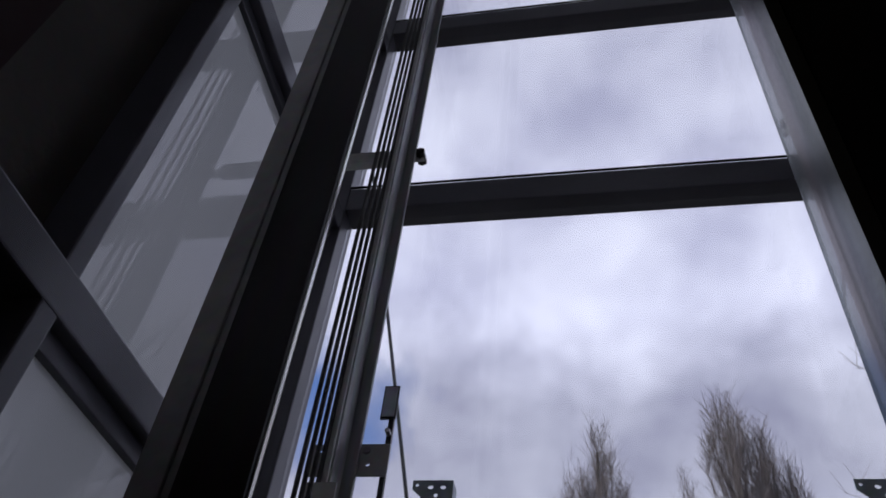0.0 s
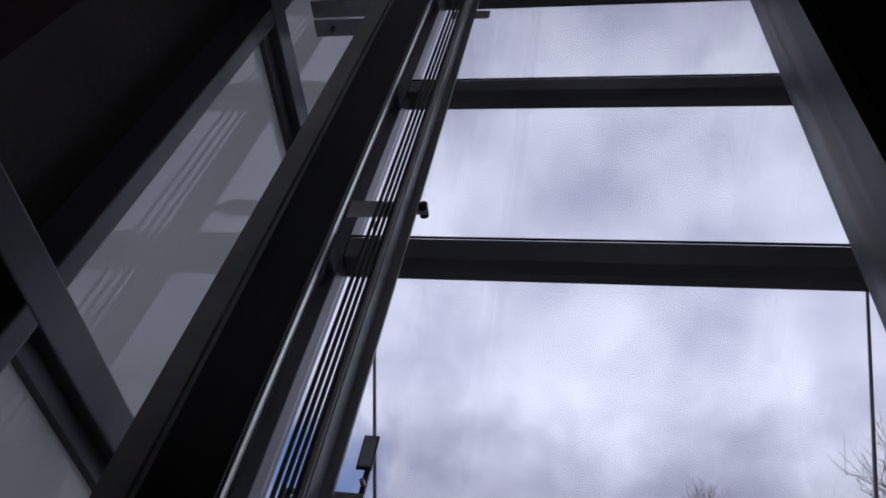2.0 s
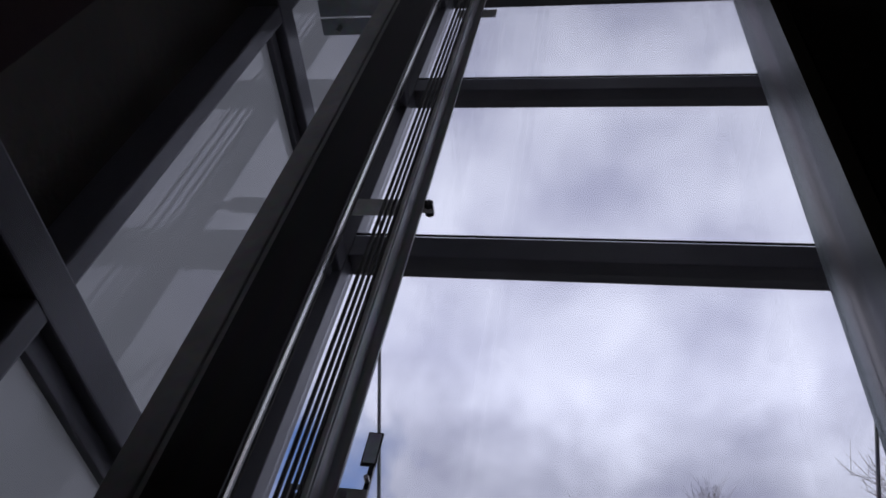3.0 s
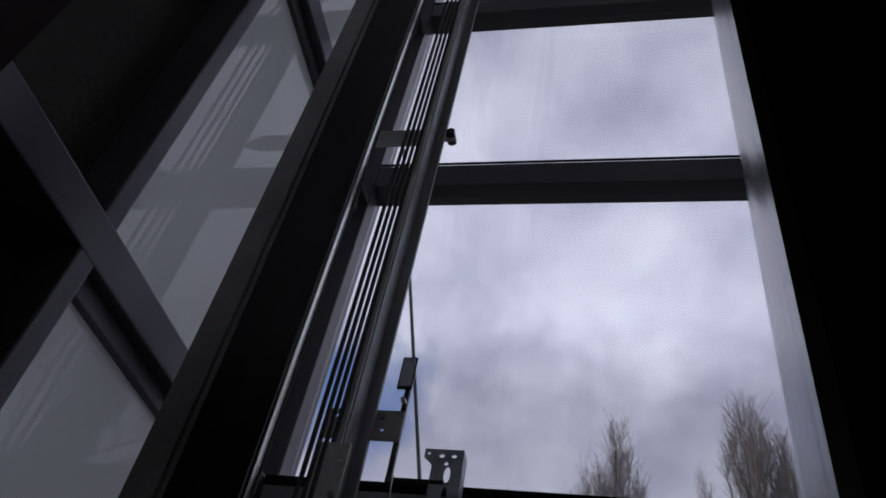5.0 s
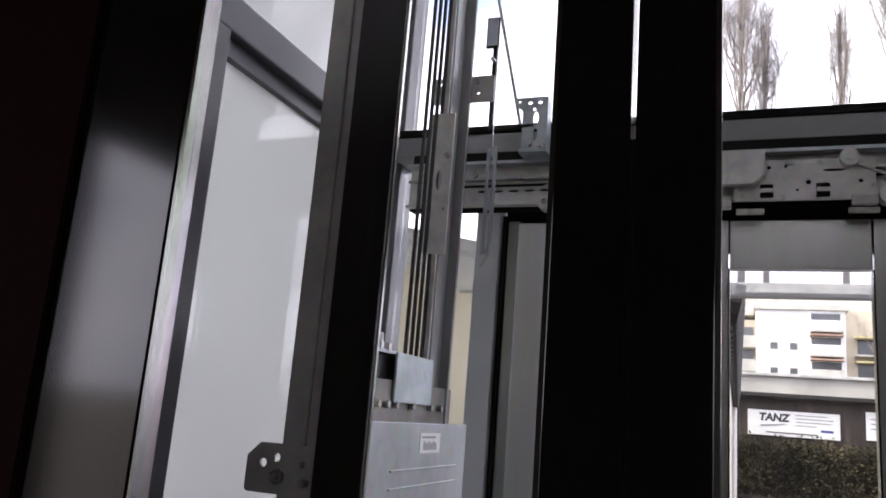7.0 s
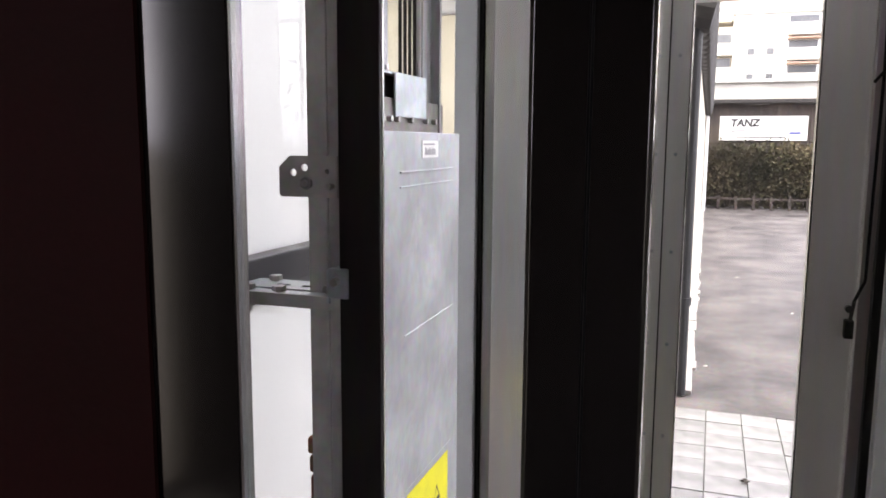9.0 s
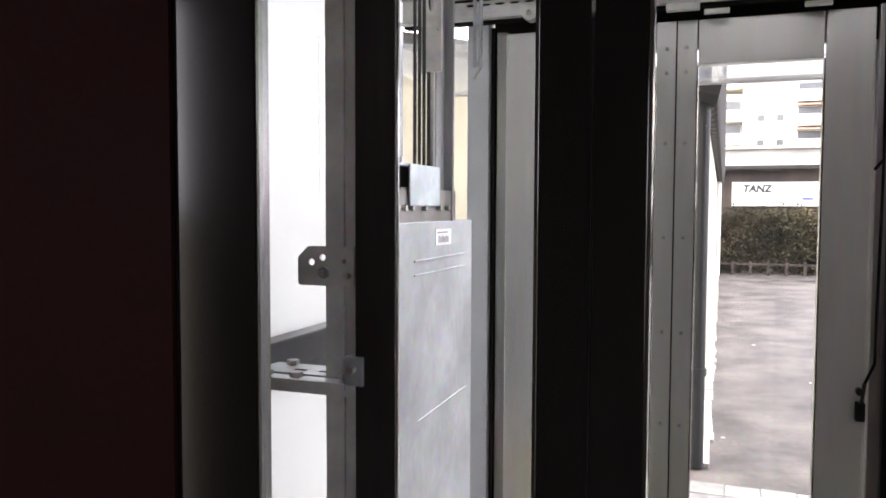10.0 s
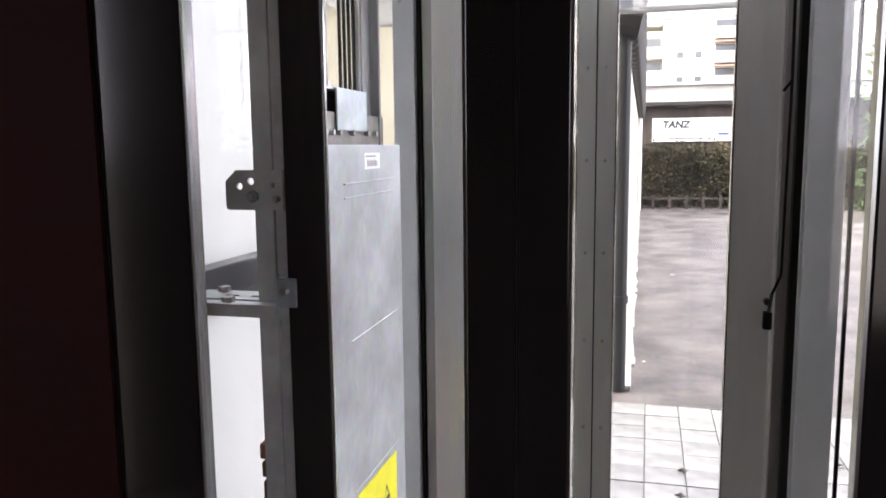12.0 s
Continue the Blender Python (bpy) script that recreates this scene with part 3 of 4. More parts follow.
# door latch contact and loom on the right jamb
lt = thing("door_contact", "small black door contact with a loose cable", "switch", at=(0.392, 0.0, 1.26))
part("body", box((-0.010, -0.022, -0.035), (0.008, 0.018, 0.005), 0.003), GASK, lt)
part("roller_arm", rod((0.0, -0.012, 0.0), (0.006, -0.014, 0.045), 0.004, None, 8), RAILM, lt)
part("roller", rod((-0.004, -0.026, 0.03), (-0.004, -0.008, 0.03), 0.008, None, 12), RAILM, lt)
for a, b in (((0.004, -0.01, 0.04), (0.024, -0.01, 0.09)), ((0.024, -0.01, 0.09), (0.030, 0.0, 0.52)), ((0.030, 0.0, 0.52), (0.028, 0.0, 0.84)), ((0.028, -0.004, 0.52), (0.012, -0.008, 0.50))):
    part("cable", rod(a, b, 0.0035, None, 8), GASK, lt)

# ---------- guide rails ----------
gr = thing("guide_rail", "black greasy T-shaped counterweight guide rail on a grey column", "guide rail", "counterweight guide rails", at=(-0.42, -0.70, -0.3))
part("column", box((-0.113, 0.042, 0), (-0.024, 0.100, 9.3), 0.004), COLM, gr, "grey primed steel column")
part("column_lip", box((-0.115, 0.034, 0), (-0.079, 0.041, 9.3), 0.002), COLM, gr)
part("column_lip", box((-0.076, 0.036, 0), (-0.026, 0.041, 9.3), 0.002), COLM, gr)
part("flange", box((-0.026, -0.030, 0), (0.045, -0.018, 9.3), 0.002), RAILM, gr)
part("blade", box((-0.002, -0.018, 0), (0.014, 0.045, 9.3), 0.002), RAILM, gr)
part("bright_edge", box((0.0445, -0.026, 0), (0.0475, -0.020, 9.3)), RAILB, gr, "bright machined edge")
fr_ = thing("guide_rail", "dark T-shaped counterweight guide rail by the door wall", "guide rail", "counterweight guide rails", at=(-0.49, -0.22, -0.3))
part("flange", box((-0.030, 0.012, 0), (0.026, 0.022, 9.3), 0.002), FRAIL, fr_)
part("blade", box((-0.010, -0.040, 0), (0.006, 0.012, 9.3), 0.002), FRAIL, fr_)
part("tip", box((-0.007, -0.046, 0), (0.003, -0.040, 9.3), 0.002), COLM, fr_)

part("joint_plate", plate_xz(rect(-0.030, 2.27, 0.022, 2.56), -0.052, -0.047, [(-0.018, 2.36, .004, .004), (0.012, 2.36, .004, .004), (-0.018, 2.47, .004, .004), (0.012, 2.47, .004, .004), (-0.003, 2.42, .006, .022), (-0.018, 2.53, .004, .004), (0.012, 2.53, .004, .004)]), GEARM, fr_, "pale zinc joint plate with bolt holes")
for u, z in ((-0.018, 2.36), (0.012, 2.47), (-0.018, 2.53)):
    part("bolt", rod((u, -0.058, z), (u, -0.046, z), 0.0055, None, 6), STEEL, fr_)

# rail bracket plate and clip on the far rail
bp = thing("rail_bracket", "dark flat rail bracket plate with two holes", "bracket", "rail brackets", at=(-0.50, -0.20, 2.315))
part("plate", plate_xz(rect(-0.058, 0.0, 0.084, 0.058), 0.004, 0.010, [(-0.04, 0.045, .006, .005), (0.016, 0.045, .006, .005), (0.05, 0.02, .004, .004)]), COLM, bp)
part("bolt", rod((0.045, 0.0, 0.045), (0.045, 0.022, 0.045), 0.007, None, 6), STEEL, bp)
rc = thing("rail_clip", "dark rail clip bar with a bolt", "bracket", "rail brackets", at=(-0.505, -0.20, 3.15))
part("bar", box((-0.16, 0.004, 0.012), (-0.03, 0.028, 0.052), 0.003), COLM, rc)
part("arm", box((-0.20, 0.010, 0.018), (0.058, 0.022, 0.040), 0.002), COLM, rc)
part("bolt", rod((0.050, -0.004, 0.030), (0.050, 0.034, 0.030), 0.012, None, 6), RAILM, rc)
for z in (4.35, 5.6, 6.85, 8.1):
    copy_thing(bp, pose(-0.50, -0.20, z))

# bracket tab bolted to the near column
tab = thing("rail_bracket", "grey flat bracket tab with a cut corner and holes", "bracket", "rail brackets", at=(-0.5137, -0.6675, 1.5415))
tab.scale = (1.067, 1.067, 1.067)
part("plate", plate_xz([(-0.067, 0.004), (-0.063, 0.0), (0.034, 0.0), (0.034, 0.064), (-0.048, 0.064), (-0.067, 0.046)], -0.005, 0.0, [(-0.042, 0.038, .006, .006), (-0.022, 0.046, .006, .006), (0.018, 0.040, .0045, .0045)]), COLM, tab)
part("bolt", rod((-0.017, -0.018, 0.022), (-0.017, 0.004, 0.022), 0.0055, None, 6), STEEL, tab)
part("nut", rod((-0.017, -0.012, 0.022), (-0.017, -0.004, 0.022), 0.010, None, 6), FRAIL, tab)
part("bolt", rod((0.025, -0.018, 0.018), (0.025, 0.004, 0.018), 0.0055, None, 6), STEEL, tab)
pb = thing("wall_bracket", "slotted galvanised wall bracket of bolted plates", "bracket", "rail brackets", at=(-0.58, -0.64, 1.375))
for k in range(3):
    part("strap", box((-0.105, -0.07 + 0.045 * k, 0.002 * (k % 2)), (0.13, -0.03 + 0.045 * k, 0.006 + 0.002 * (k % 2)), 0.001), ZINC, pb)
part("edge", box((-0.105, -0.078, -0.012), (0.13, -0.072, 0.010), 0.001), COLM, pb)
for x, y in ((-0.06, -0.05), (-0.06, 0.04), (0.05, 0.05), (0.085, -0.03), (0.0, -0.05)):
    part("bolt", rod((x, y, -0.03 if x < 0 else -0.006), (x, y, 0.014), 0.006, None, 6), STEEL, pb)
    part("nut", rod((x, y, 0.008), (x, y, 0.017), 0.012, None, 6), COLM, pb)
for x, y in ((-0.02, 0.0), (0.03, 0.0), (0.02, 0.045), (0.07, 0.0)):
    part("slot", box((x - 0.012, y - 0.003, 0.0085), (x + 0.012, y + 0.003, 0.0095)), GASK, pb)
part("upstand", box((0.108, -0.085, 0.0), (0.112, 0.06, 0.055), 0.001), ZINCB, pb, "zinc-plated upright angle")
part("clamp", box((0.116, -0.095, 0.012), (0.150, -0.080, 0.060), 0.002), ZINCB, pb)
part("clamp_bolt", rod((0.132, -0.108, 0.04), (0.132, -0.09, 0.04), 0.007, None, 6), STEEL, pb)
copy_thing(pb, pose(-0.60, -0.62, 3.36))

# ---------- counterweight at rest, pit screen, ropes ----------
cw = thing("counterweight", "lift counterweight of stacked rusty and concrete blocks in a steel frame", "counterweight", at=(-0.518, -0.40, -0.25))
for s in (-1, 1):
    part("upright", box((-0.022, s * 0.215 - 0.012, 0.0), (0.022, s * 0.215 + 0.012, 1.94), 0.002), ZINC, cw)
    part("guide_shoe", box((-0.02, s * 0.24 - 0.012, 1.80), (0.03, s * 0.24 + 0.012, 1.90), 0.004), COLM, cw)
part("bottom_beam", box((-0.06, -0.23, 0.0), (0.06, 0.23, 0.06), 0.003), COLM, cw)
part("top_beam", box((0.010, -0.20, 1.86), (0.050, 0.225, 1.965), 0.002), mk("brown_grey_beam", (0.27, 0.255, 0.235), 0.6, 0.2, 0.15, 9, 60, 0.1), cw, "brown-grey steel cross beam")
for y in (-0.12, -0.085, -0.05, 0.02, 0.105, 0.155):
    part("bolt", rod((0.048, y, 1.926), (0.060, y, 1.926), 0.006, None, 6), STEEL, cw)
# rail black on a solid box gives the opening its dark shade
part("rope_block_shade", box((0.0, -0.125, 1.966), (0.040, 0.14, 2.006), 0.003), RAILM, cw, "black box painting the shaded opening of the rope block")
part("rope_plate", box((0.0525, -0.062, 1.930), (0.0575, 0.100, 2.012), 0.0015), ZINCB, cw, "blue-grey zinc-plated rope plate")
part("rope_ledge", box((0.0, -0.135, 2.007), (0.052, 0.100, 2.013), 0.001), ZINC, cw)
for y in (-0.085, -0.055):
    part("nut", rod((0.030, y, 2.013), (0.030, y, 2.026), 0.010, None, 6), STEEL, cw)
part("rope_clamp", box((-0.02, -0.125, 2.0135), (0.022, -0.045, 2.045), 0.004), COLM, cw)
wr = random.Random(9)
z = 0.07
k = 0
while z < 1.33:
    h = 0.058 if k < 9 else (0.036 if z > 1.22 else 0.068)
    jx, jy = wr.uniform(-0.004, 0.004), wr.uniform(-0.004, 0.004)
    bm = bmesh.new()
    add_box(bm, (-0.062 + jx, -0.198 + jy, z), (0.078 + jx, 0.198 + jy, z + h - 0.004), 0.006)
    part("block", bm, CONC if k < 9 else RUST, cw)
    z += h
    k += 1
ro = thing("hoist_ropes", "four thin dark steel hoist ropes", "rope", at=(-0.50, -0.33, 1.757))
for k in range(4):
    part("rope", rod((0.0, -0.015 + 0.026 * k, 0), (0.0, -0.015 + 0.026 * k, 7.3), 0.0042, None, 8), ROPE, ro)
part("governor_rope", rod((-0.01, -0.12, 0), (-0.01, -0.12, 7.3), 0.0025, None, 8), ROPE, ro)
ps = thing("pit_screen", "galvanised sheet counterweight screen with creases", "screen", at=(-0.40, -0.475, -0.3))
part("sheet", box((-0.0015, -0.205, 0.0), (0.0015, 0.205, 1.951), 0.001), ZINC, ps)
part("near_flange", box((-0.035, -0.208, 0.0), (0.0, -0.2055, 1.951), 0.0008), ZINC, ps)
part("far_flange", box((-0.035, 0.2055, 0.0), (0.0, 0.208, 1.951), 0.0008), ZINC, ps)
part("crease", box((0.0015, -0.12, 1.880), (0.0042, 0.155, 1.8835), 0.0006), ZINC, ps)
part("crease", box((0.0015, -0.12, 1.855), (0.0036, 0.155, 1.858), 0.0006), ZINC, ps)
for z0 in (1.592, 1.300):
    bm = bmesh.new()
    add_rod(bm, (0.0005, -0.10, z0), (0.0005, 0.165, z0 + 0.006), 0.0022, None, 8)
    part("crease", bm, ZINC, ps)
lb = part("label", box((0.0016, -0.015, 1.905), (0.0026, 0.072, 1.936)), WHITEL, ps, "small white printed label")
for k in range(9):
    part("print_bar", box((0.0026, 0.0 + 0.0065 * k, 1.910), (0.0030, 0.0035 + 0.0065 * k, 1.924 - 0.002 * (k % 3))), INKG, lb)
part("print_bar", box((0.0026, -0.008, 1.928), (0.0030, 0.05, 1.931)), INKG, lb)
bm = bmesh.new()
vs = [bm.verts.new((0.0018, y, z)) for y, z in ((-0.090, 1.06), (0.14, 1.06), (0.14, 1.29), (-0.090, 1.29))]
bm.faces.new(vs)
g = bmesh.ops.extrude_face_region(bm, geom=list(bm.faces))
for v in [e for e in g["geom"] if isinstance(e, bmesh.types.BMVert)]:
    v.co.x += 0.001
bmesh.ops.recalc_face_normals(bm, faces=bm.faces)
yl = part("warning_label", bm, YELL, ps, "bright yellow slanted warning label")
for y, z in ((-0.02, 1.20), (0.07, 1.20)):
    bm = bmesh.new()
    a = [bm.verts.new((0.0031, y + dy, z + dz)) for dy, dz in ((-0.022, 0), (0.022, 0.008), (0.0, 0.045))]
    b_ = [bm.verts.new((0.0031, y + dy * 0.6, z + 0.014 + dz * 0.5)) for dy, dz in ((-0.022, 0), (0.022, 0.008), (0.0, 0.045))]
    for i in range(3):
        bm.faces.new((a[i], a[(i + 1) % 3], b_[(i + 1) % 3], b_[i]))
    part("warning_triangle", bm, INK, yl)

# ---------- cream neighbour building ----------
house = thing("outbuilding", "low cream-rendered outbuilding with a dark tiled roof", "building", at=(0, 0, 0))
bm = bmesh.new()
v = [bm.verts.new(c) for c in ((-9, 3.42, -0.1), (-0.03, 3.42, -0.1), (-0.03, 3.42, 2.42), (-9, 3.42, 4.15))]
w = [bm.verts.new(c) for c in ((-9, 19.5, -0.1), (-0.16, 19.5, -0.1), (-0.16, 19.5, 2.42), (-9, 19.5, 4.15))]
bm.faces.new(v)
bm.faces.new(w[::-1])
for i in range(4):
    bm.faces.new((v[(i + 1) % 4], v[i], w[i], w[(i + 1) % 4]))
part("wall", bm, CREAM, house)
bm = bmesh.new()
v = [bm.verts.new(c) for c in ((0.02, 3.30, 2.43), (-9.2, 3.30, 4.24), (-9.2, 3.30, 4.34), (0.02, 3.30, 2.51))]
w = [bm.verts.new(c) for c in ((-0.06, 19.6, 2.43), (-9.2, 19.6, 4.24), (-9.2, 19.6, 4.34), (-0.06, 19.6, 2.51))]
bm.faces.new(v)
bm.faces.new(w[::-1])
for i in range(4):
    bm.faces.new((v[(i + 1) % 4], v[i], w[i], w[(i + 1) % 4]))
part("roof", bm, TILEM, house, "dark roof slab")
for k in range(48):
    y = 3.38 + 0.335 * k
    x = 0.03 - 0.0045 * (y - 3.4)
    part("eaves_tile", rod((x - 0.30, y, 2.520), (x + 0.035, y, 2.440), 0.135, 0.135, 12), TILEM, house)
part("gutter", rod((-0.01, 3.34, 2.37), (-0.08, 19.6, 2.37), 0.045, None, 12), PIPE, house, "grey half-round gutter")
part("downpipe", rod((-0.045, 3.365, 0.0), (-0.045, 3.365, 2.36), 0.047, None, 14), PIPE, house, "grey downpipe")
part("pipe_collar", rod((-0.045, 3.365, 0.60), (-0.045, 3.365, 0.65), 0.057, None, 14), PIPE, house)
part("downpipe", rod((-0.10, 18.5, 0.0), (-0.10, 18.5, 2.36), 0.05, None, 12), WHITEW, house)
part("plinth", box((-9.02, 3.405, -0.1), (-0.02, 3.43, 0.25), 0.002), FASC, house)
bm = bmesh.new()
kr = random.Random(8)
for k in range(80):
    y = 3.5 + 0.2 * k
    add_box(bm, (-0.04 - 0.008 * (y - 3.4), y - 0.1, -0.012), (0.030 - 0.008 * (y - 3.4) + kr.uniform(0, 0.03), y + 0.1, 0.012 + kr.uniform(-0.004, 0.006)), 0.004)
struct("kerb", bm, FASC, "pale crumbling kerb strip along the wall base", "kerb")

# ---------- yard end: hedge, boarded wall, signs, shed roof ----------
bk = thing("yard_shed", "dark boarded shed with a pale flat roof edge", "shed", at=(0, 20.3, 0))
for k in range(46):
    x = -1.2 + 0.2 * k
    part("board", box((x, 0.0 + 0.012 * (k % 2), 0), (x + 0.198, 0.05, 2.68 + 0.03 * math.sin(k)), 0.004), WOODB, bk)
part("roof", box((-1.5, -0.25, 2.70), (9.0, 5.0, 2.80), 0.01), TILEM, bk)
part("fascia", box((-1.5, 0.6, 2.80), (9.0, 4.8, 3.28), 0.01), FASC, bk, "pale concrete roof edge")
part("roof_rim", box((-1.6, 0.5, 3.28), (9.1, 4.9, 3.36), 0.01), COLM, bk)


def text(body, size, loc, mat, parent, name="lettering", shear=0.0):
    cu = bpy.data.curves.new(name, "FONT")
    cu.body, cu.size, cu.extrude, cu.shear, cu.offset = body, size, 0.002, shear, 0.012
    tmp = bpy.data.objects.new(name, cu)
    me = bpy.data.meshes.new_from_object(tmp)
    bpy.data.objects.remove(tmp)
    me.materials.append(mat)
    o = new(name, me)
    o.parent = parent
    o.matrix_basis = Matrix.Translation(loc) @ pose(0, 0, 0, 90, 0, 0)
    return o


sg = thing("banner_sign", "white banner sign with black lettering on the shed", "sign", "banner signs", at=(0.20, 20.25, 1.74))
part("board", box((0, 0, 0), (2.13, 0.03, 0.63), 0.004), WHITEL, sg)
text("TANZ", 0.26, (0.26, -0.004, 0.37), INK, sg, shear=0.15)
for k, (a, b) in enumerate(((1.12, 1.85), (1.12, 2.0), (1.12, 1.95), (1.12, 1.6))):
    part("print_bar", box((a, -0.004, 0.53 - 0.085 * k), (b, 0.0, 0.555 - 0.085 * k)), INKG, sg)
part("print_bar", box((0.42, -0.004, 0.07), (1.62, 0.0, 0.10)), INK, sg)
part("print_block", box((1.70, -0.004, 0.16), (1.98, 0.0, 0.22)), INKB, sg)
part("swoosh", rod((0.30, -0.004, 0.24), (0.88, -0.004, 0.31), 0.02, 0.012, 6), INKG, sg)
sg2 = thing("banner_sign", "white banner sign beside the first on the shed", "sign", "banner signs", at=(2.90, 20.25, 1.80))
part("board", box((0, 0, 0), (2.0, 0.03, 0.68), 0.004), WHITEL, sg2)
for k in range(3):
    part("print_bar", box((0.1, -0.004, 0.50 - 0.12 * k), (1.2 - 0.2 * k, 0.0, 0.53 - 0.12 * k)), INKG, sg2)


def leaf_cloud(name, count, place, size, mat, seed, label, category):
    """Many small tilted leaf blades in one mesh."""
    r = np.random.RandomState(seed)
    pts = place(r, count)
    a = r.normal(size=(count, 3))
    a /= np.linalg.norm(a, axis=1)[:, None]
    b = np.cross(a, r.normal(size=(count, 3)))
    b /= np.linalg.norm(b, axis=1)[:, None]
    s = size * (0.6 + 0.8 * r.rand(count, 1))
    verts = np.concatenate([pts - a * s, pts + b * s * 0.5, pts + a * s, pts - b * s * 0.5], axis=1).reshape(-1, 3)
    me = bpy.data.meshes.new(name)
    me.from_pydata(verts.tolist(), [], [(4 * i, 4 * i + 1, 4 * i + 2, 4 * i + 3) for i in range(count)])
    me.materials.append(mat)
    return tagged(new(name, me), label, category, "", "stuff")


leaf_cloud("hedge", 32000, lambda r, n: np.stack([r.uniform(-0.5, 9.5, n), 19.5 + 0.55 * r.rand(n) ** 0.7, np.clip(0.05 + 1.55 * r.rand(n) ** 0.8 + 0.08 * r.normal(size=n), 0.03, 1.85)], 1), 0.045, LEAF, 3,
           "half-bare brown and green hedge along the yard end", "hedge")
hs = thing("hedge_stems", "thin dark bare stems under the hedge", "stem", at=(0, 19.75, 0))
hr = random.Random(2)
for k in range(40):
    x = -0.4 + 0.24 * k + hr.uniform(-0.05, 0.05)
    part("stem", rod((x, 0, 0), (x + hr.uniform(-0.2, 0.2), hr.uniform(-0.1, 0.1), 1.3), 0.014, 0.006, 6), BARK, hs)

lf_ = thing("low_fence", "low dark fence of short posts before the hedge", "fence", at=(0, 19.25, 0))
for k in range(24):
    part("post", box((-0.2 + 0.42 * k, -0.03, -0.02), (-0.13 + 0.42 * k, 0.03, 0.34 + 0.03 * math.sin(k * 3)), 0.006), WOODB, lf_)
part("rail", box((-0.3, -0.01, 0.24), (9.8, 0.02, 0.29), 0.004), WOODB, lf_)
lr = random.Random(31)
for k in range(7):
    bm = bmesh.new()
    add_box(bm, (-0.020, -0.011, 0), (0.020, 0.011, 0.005), 0.002)
    o = tagged(obj("litter_scrap", bm, FASC), "small pale scrap lying on the asphalt", "scrap", "scraps on the asphalt")
    o.location = (lr.uniform(0.1, 1.6), lr.uniform(3.4, 10.0), -0.012)
    o.rotation_euler = (0, 0, lr.uniform(0, 3))

# ---------- apartment block ----------
ab = thing("apartment_building", "white rendered apartment block with small square windows and balconies", "building", at=(0.0, 48, 0.2))
ab.scale = (0.877, 0.877, 0.877)
part("wall", box((0.95, 0, 0), (6.4, 10, 10.2), 0.02), WHITEW, ab)
part("roof", box((0.8, -0.25, 10.2), (6.6, 10.2, 10.55), 0.02), FASC, ab)
part("wing", box((-6, 1.2, 0), (0.95, 10, 9.6), 0.02), BEIGE, ab, "beige rendered side wing")
part("wing", box((6.4, 1.2, 0), (16, 10, 10.4), 0.02), BEIGE, ab, "beige rendered side wing")
part("attic", box((-2.0, 3.0, 10.2), (12, 9, 12.6), 0.05), FASC, ab, "pale set-back attic storey")


def block_window(x0, z0, w, h, y=0.0):
    wd = part("window", box((x0, y - 0.03, z0), (x0 + w, y + 0.02, z0 + h), 0.005), FASC, ab)
    part("pane", box((x0 + 0.05, y - 0.04, z0 + 0.05), (x0 + w - 0.05, y - 0.031, z0 + h - 0.05)), DARKW, wd)


for x in (1.80, 3.0):
    for z in (1.5, 3.9, 5.85, 7.52):
        block_window(x, z, 0.52, 0.5)
for z in (3.6, 5.5, 7.1, 8.7):
    bal = part("balcony", box((4.25, -0.9, z), (6.2, 0.0, z + 0.12), 0.01), FASC, ab)
    part("parapet", box((4.25, -0.92, z + 0.12), (6.2, -0.86, z + 0.75), 0.01), WHITEW if z > 6 else FASC, bal)
    part("doors", box((4.35, -0.03, z + 0.15), (6.1, 0.0, z + 1.3), 0.0), DARKW, bal)
    if z < 8:
        part("awning", box((4.25, -0.95, z + 1.36), (6.2, 0.0, z + 1.44), 0.0), TERRA, bal)
for z in (4.4, 6.0, 7.6):
    bal = part("balcony", box((-0.4, 0.1, z), (0.94, 1.2, z + 0.12), 0.01), FASC, ab)
    part("railing", box((-0.4, 0.1, z + 0.12), (0.94, 0.15, z + 0.8), 0.0), FASC, bal)
    part("doors", box((-0.2, 1.16, z + 0.15), (0.8, 1.2, z + 1.5), 0.0), DARKW, bal)
    bal = part("balcony", box((7.0, 0.1, z - 0.3), (9.4, 1.2, z - 0.18), 0.01), FASC, ab)
    part("awning", box((7.0, 0.0, z + 0.9), (9.0, 1.2, z + 1.0), 0.0), YAWN, bal)
    part("doors", box((7.2, 1.16, z - 0.15), (9.0, 1.2, z + 1.0), 0.0), DARKW, bal)


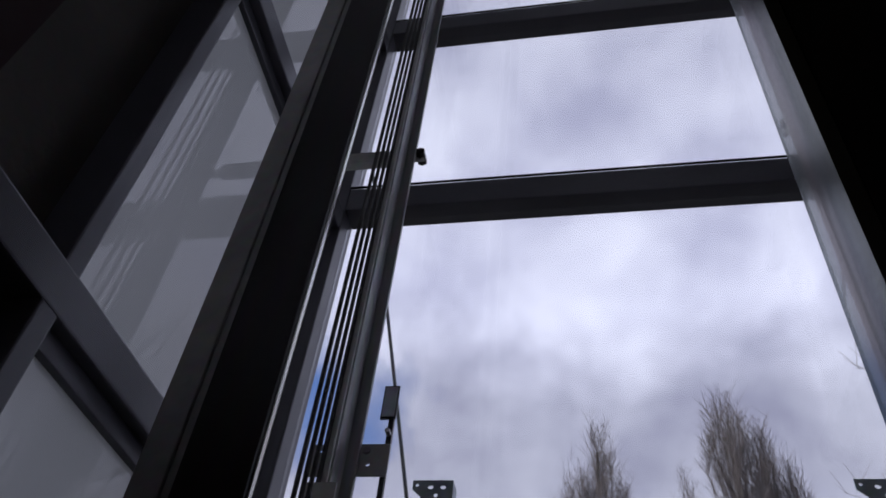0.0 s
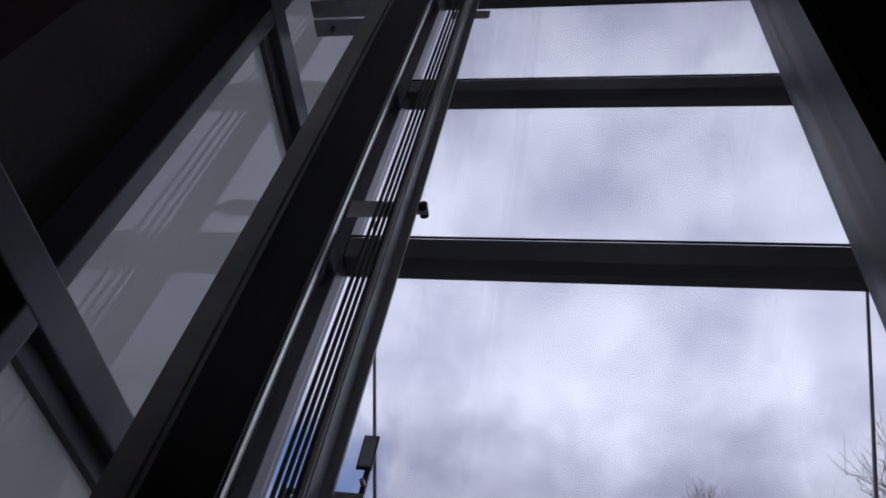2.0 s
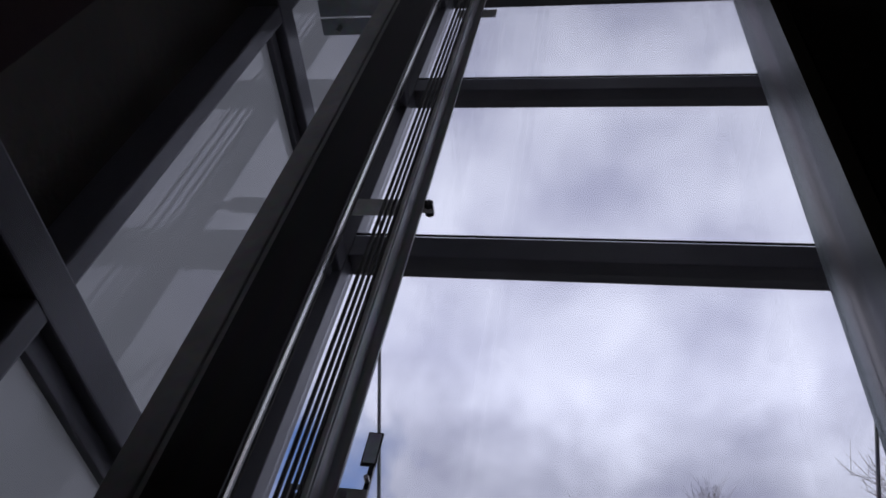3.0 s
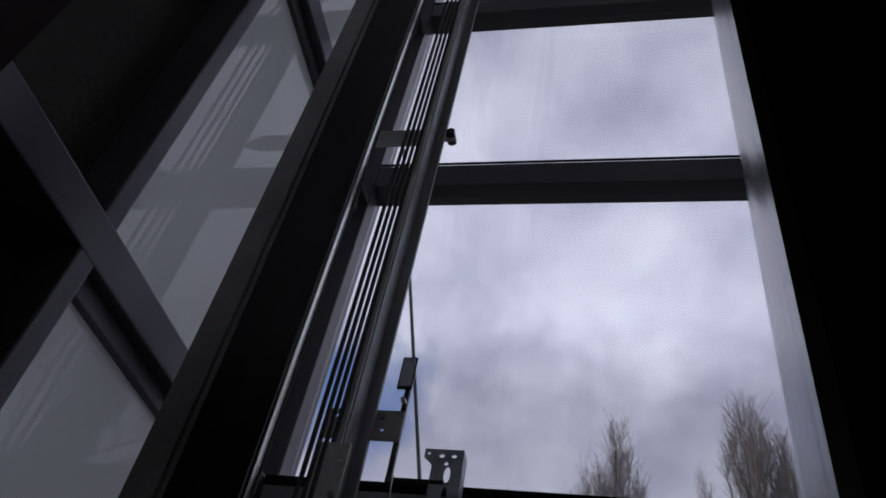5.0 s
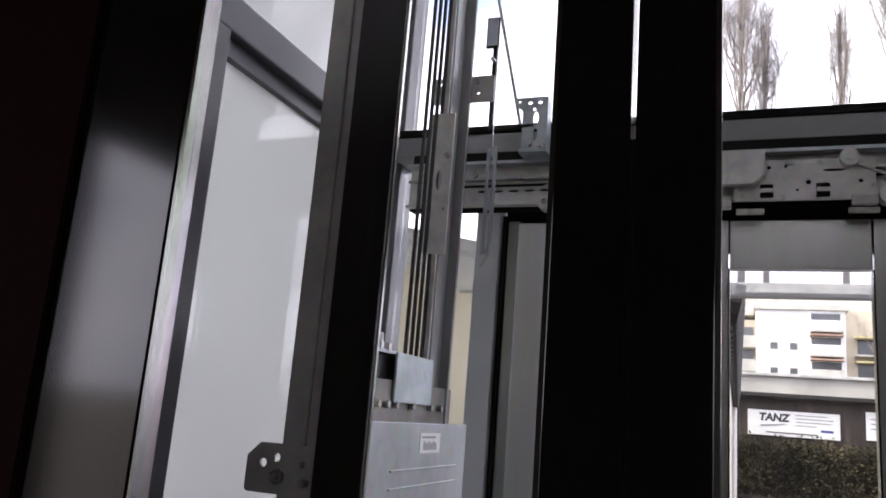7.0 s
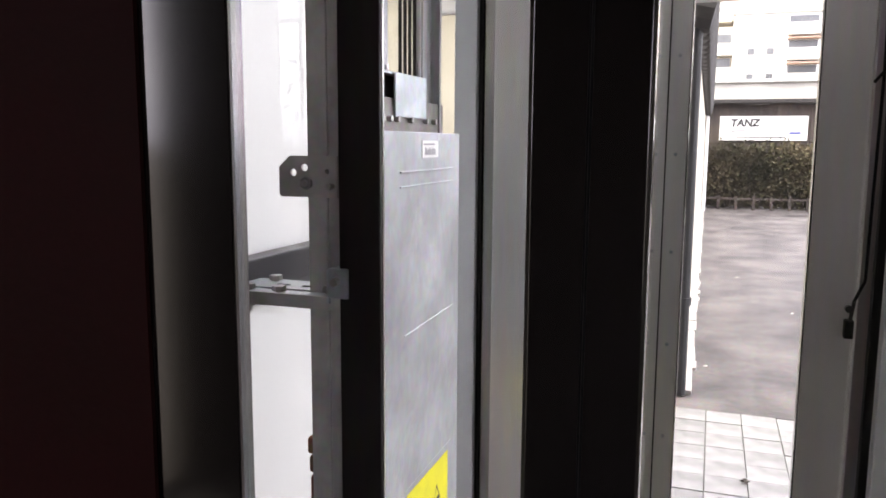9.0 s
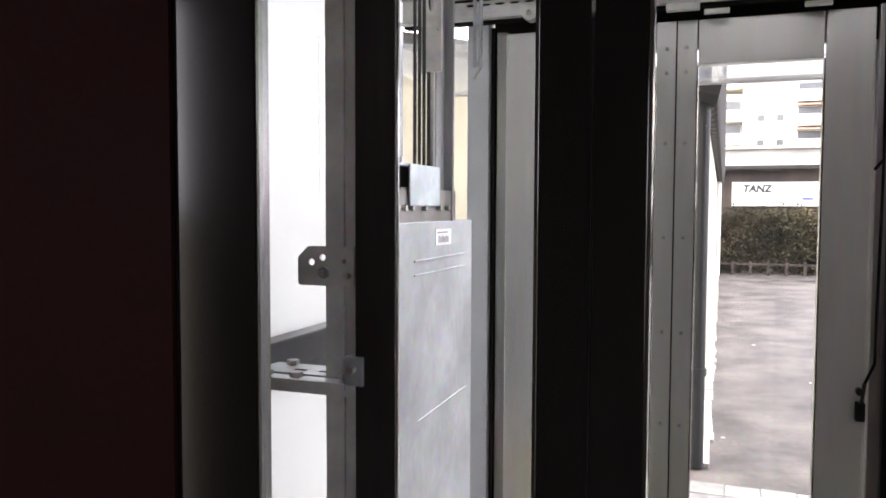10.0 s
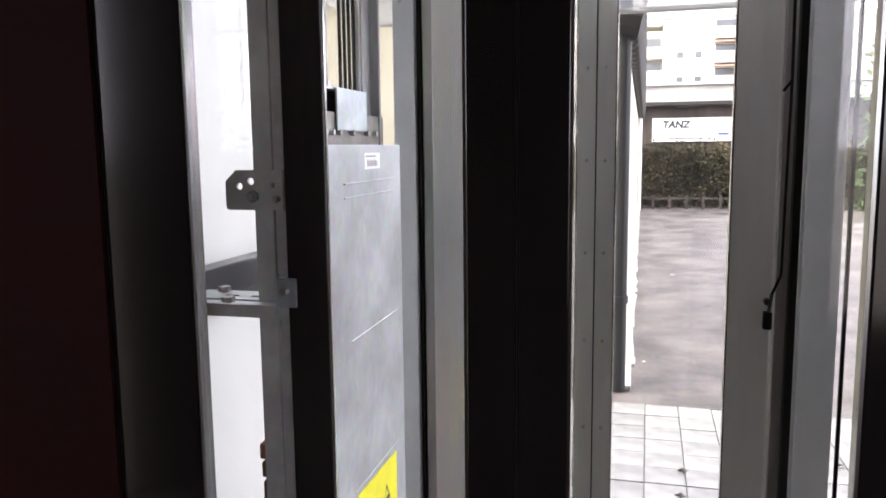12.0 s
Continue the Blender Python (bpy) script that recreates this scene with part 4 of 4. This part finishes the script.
# ---------- trees ----------
def bare_tree(name, loc, height, spread, seed, label, limbs=16, twigs=8, upright=0.85, fork=0.22, crown_top=0.62, droop=0.42):
    """Bare tree: tapered trunk, rising limbs, and many thin twigs in one crown mesh."""
    r = random.Random(seed)
    t = thing(name, label, "tree", "bare trees", at=loc)
    smooth(part("trunk", rod((0, 0, -0.2), (0, 0, height * (0.70 if crown_top < 0.7 else 0.93)), height * 0.009, height * 0.003, 10), BARK, t))
    verts, faces = [], []

    def strand(a, b, ra, rb):
        d = (b - a).normalized()
        u = d.orthogonal().normalized()
        w_ = d.cross(u)
        base = len(verts)
        for c, rad in ((a, ra), (b, rb)):
            for k in range(3):
                ang = k * math.tau / 3
                verts.append(c + (u * math.cos(ang) + w_ * math.sin(ang)) * rad)
        for k in range(3):
            faces.append((base + k, base + (k + 1) % 3, base + 3 + (k + 1) % 3, base + 3 + k))
    for i in range(limbs):
        f0 = i / limbs
        h0 = height * (fork + (crown_top - fork) * f0)
        ang = i * 2.4 + r.uniform(-0.4, 0.4)
        rim = r.random()
        reach = spread * (0.15 + 0.85 * rim)
        top = height * (1.0 - droop * rim ** 1.5 - 0.17 * droop * r.random())
        p0 = Vector((0, 0, h0))
        p3 = Vector((reach * math.cos(ang), reach * math.sin(ang), top))
        prev_p, pr = p0, height * 0.0034
        for s in range(1, 8):
            f = s / 7
            q = p0.lerp(p3, f)
            q += Vector((math.cos(ang), math.sin(ang), 0)) * reach * 0.40 * math.sin(f * math.pi) * upright
            q += Vector((r.uniform(-1, 1), r.uniform(-1, 1), 0)) * spread * 0.035
            strand(prev_p, q, pr, pr * 0.72)
            for m in range(twigs + (4 if f > 0.3 else 0)):
                st = prev_p.lerp(q, r.random())
                ln = height * r.uniform(0.025, 0.075)
                aa = r.uniform(0, math.tau)
                sp = r.uniform(0.25, 0.75) * (1.5 - upright)
                e = st + Vector((math.cos(aa) * ln * sp, math.sin(aa) * ln * sp, ln * upright))
                strand(st, e, height * 0.00042, height * 0.00025)
                for _ in range(3):
                    s2 = st.lerp(e, r.uniform(0.2, 1))
                    l2 = ln * r.uniform(0.3, 0.7)
                    a2 = r.uniform(0, math.tau)
                    strand(s2, s2 + Vector((math.cos(a2) * l2 * 0.55, math.sin(a2) * l2 * 0.55, l2 * 0.75)), height * 0.00026, height * 0.00016)
            prev_p, pr = q, pr * 0.72
    me = bpy.data.meshes.new("crown")
    me.from_pydata([tuple(c) for c in verts], [], faces)
    me.materials.append(TWIG)
    c = new("crown", me)
    c.parent = t
    return t


POP = "tall narrow bare poplar behind the apartment block"
for seed, (x, y, h, w, n) in enumerate(((0.0, 60, 41.6, 1.8, 20), (11.2, 60, 43.6, 2.8, 34), (13.7, 60.6, 41.6, 1.8, 20), (1.8, 62, 37.6, 1.2, 14), (-2.6, 62, 37.2, 1.5, 16), (7.2, 61, 37.4, 0.9, 12), (15.9, 61, 38.6, 1.3, 16))):
    bare_tree("poplar_tree", (x, y, 0), h, w, 11 + seed, POP, n, 2, 0.85, 0.58, 0.80, 0.20)
bare_tree("garden_tree", (6.9, 30, 0), 11.0, 3.4, 21, "spreading bare tree before the apartment block", 22, 7, 0.6, 0.3)
bare_tree("street_tree", (7.6, 9.2, 0), 13.2, 4.6, 22, "spreading bare tree beside the yard", 22, 7, 0.55, 0.28)
leaf_cloud("shrubs", 9000, lambda r, n: np.stack([r.uniform(5.0, 14.0, n), 17.5 + 3.0 * r.rand(n), 0.05 + 4.2 * r.rand(n) ** 1.3 * (0.6 + 0.4 * np.sin(r.rand(n) * 6))], 1), 0.10, GREEN, 5,
           "dark green shrubs and ivy at the yard's edge", "shrub")
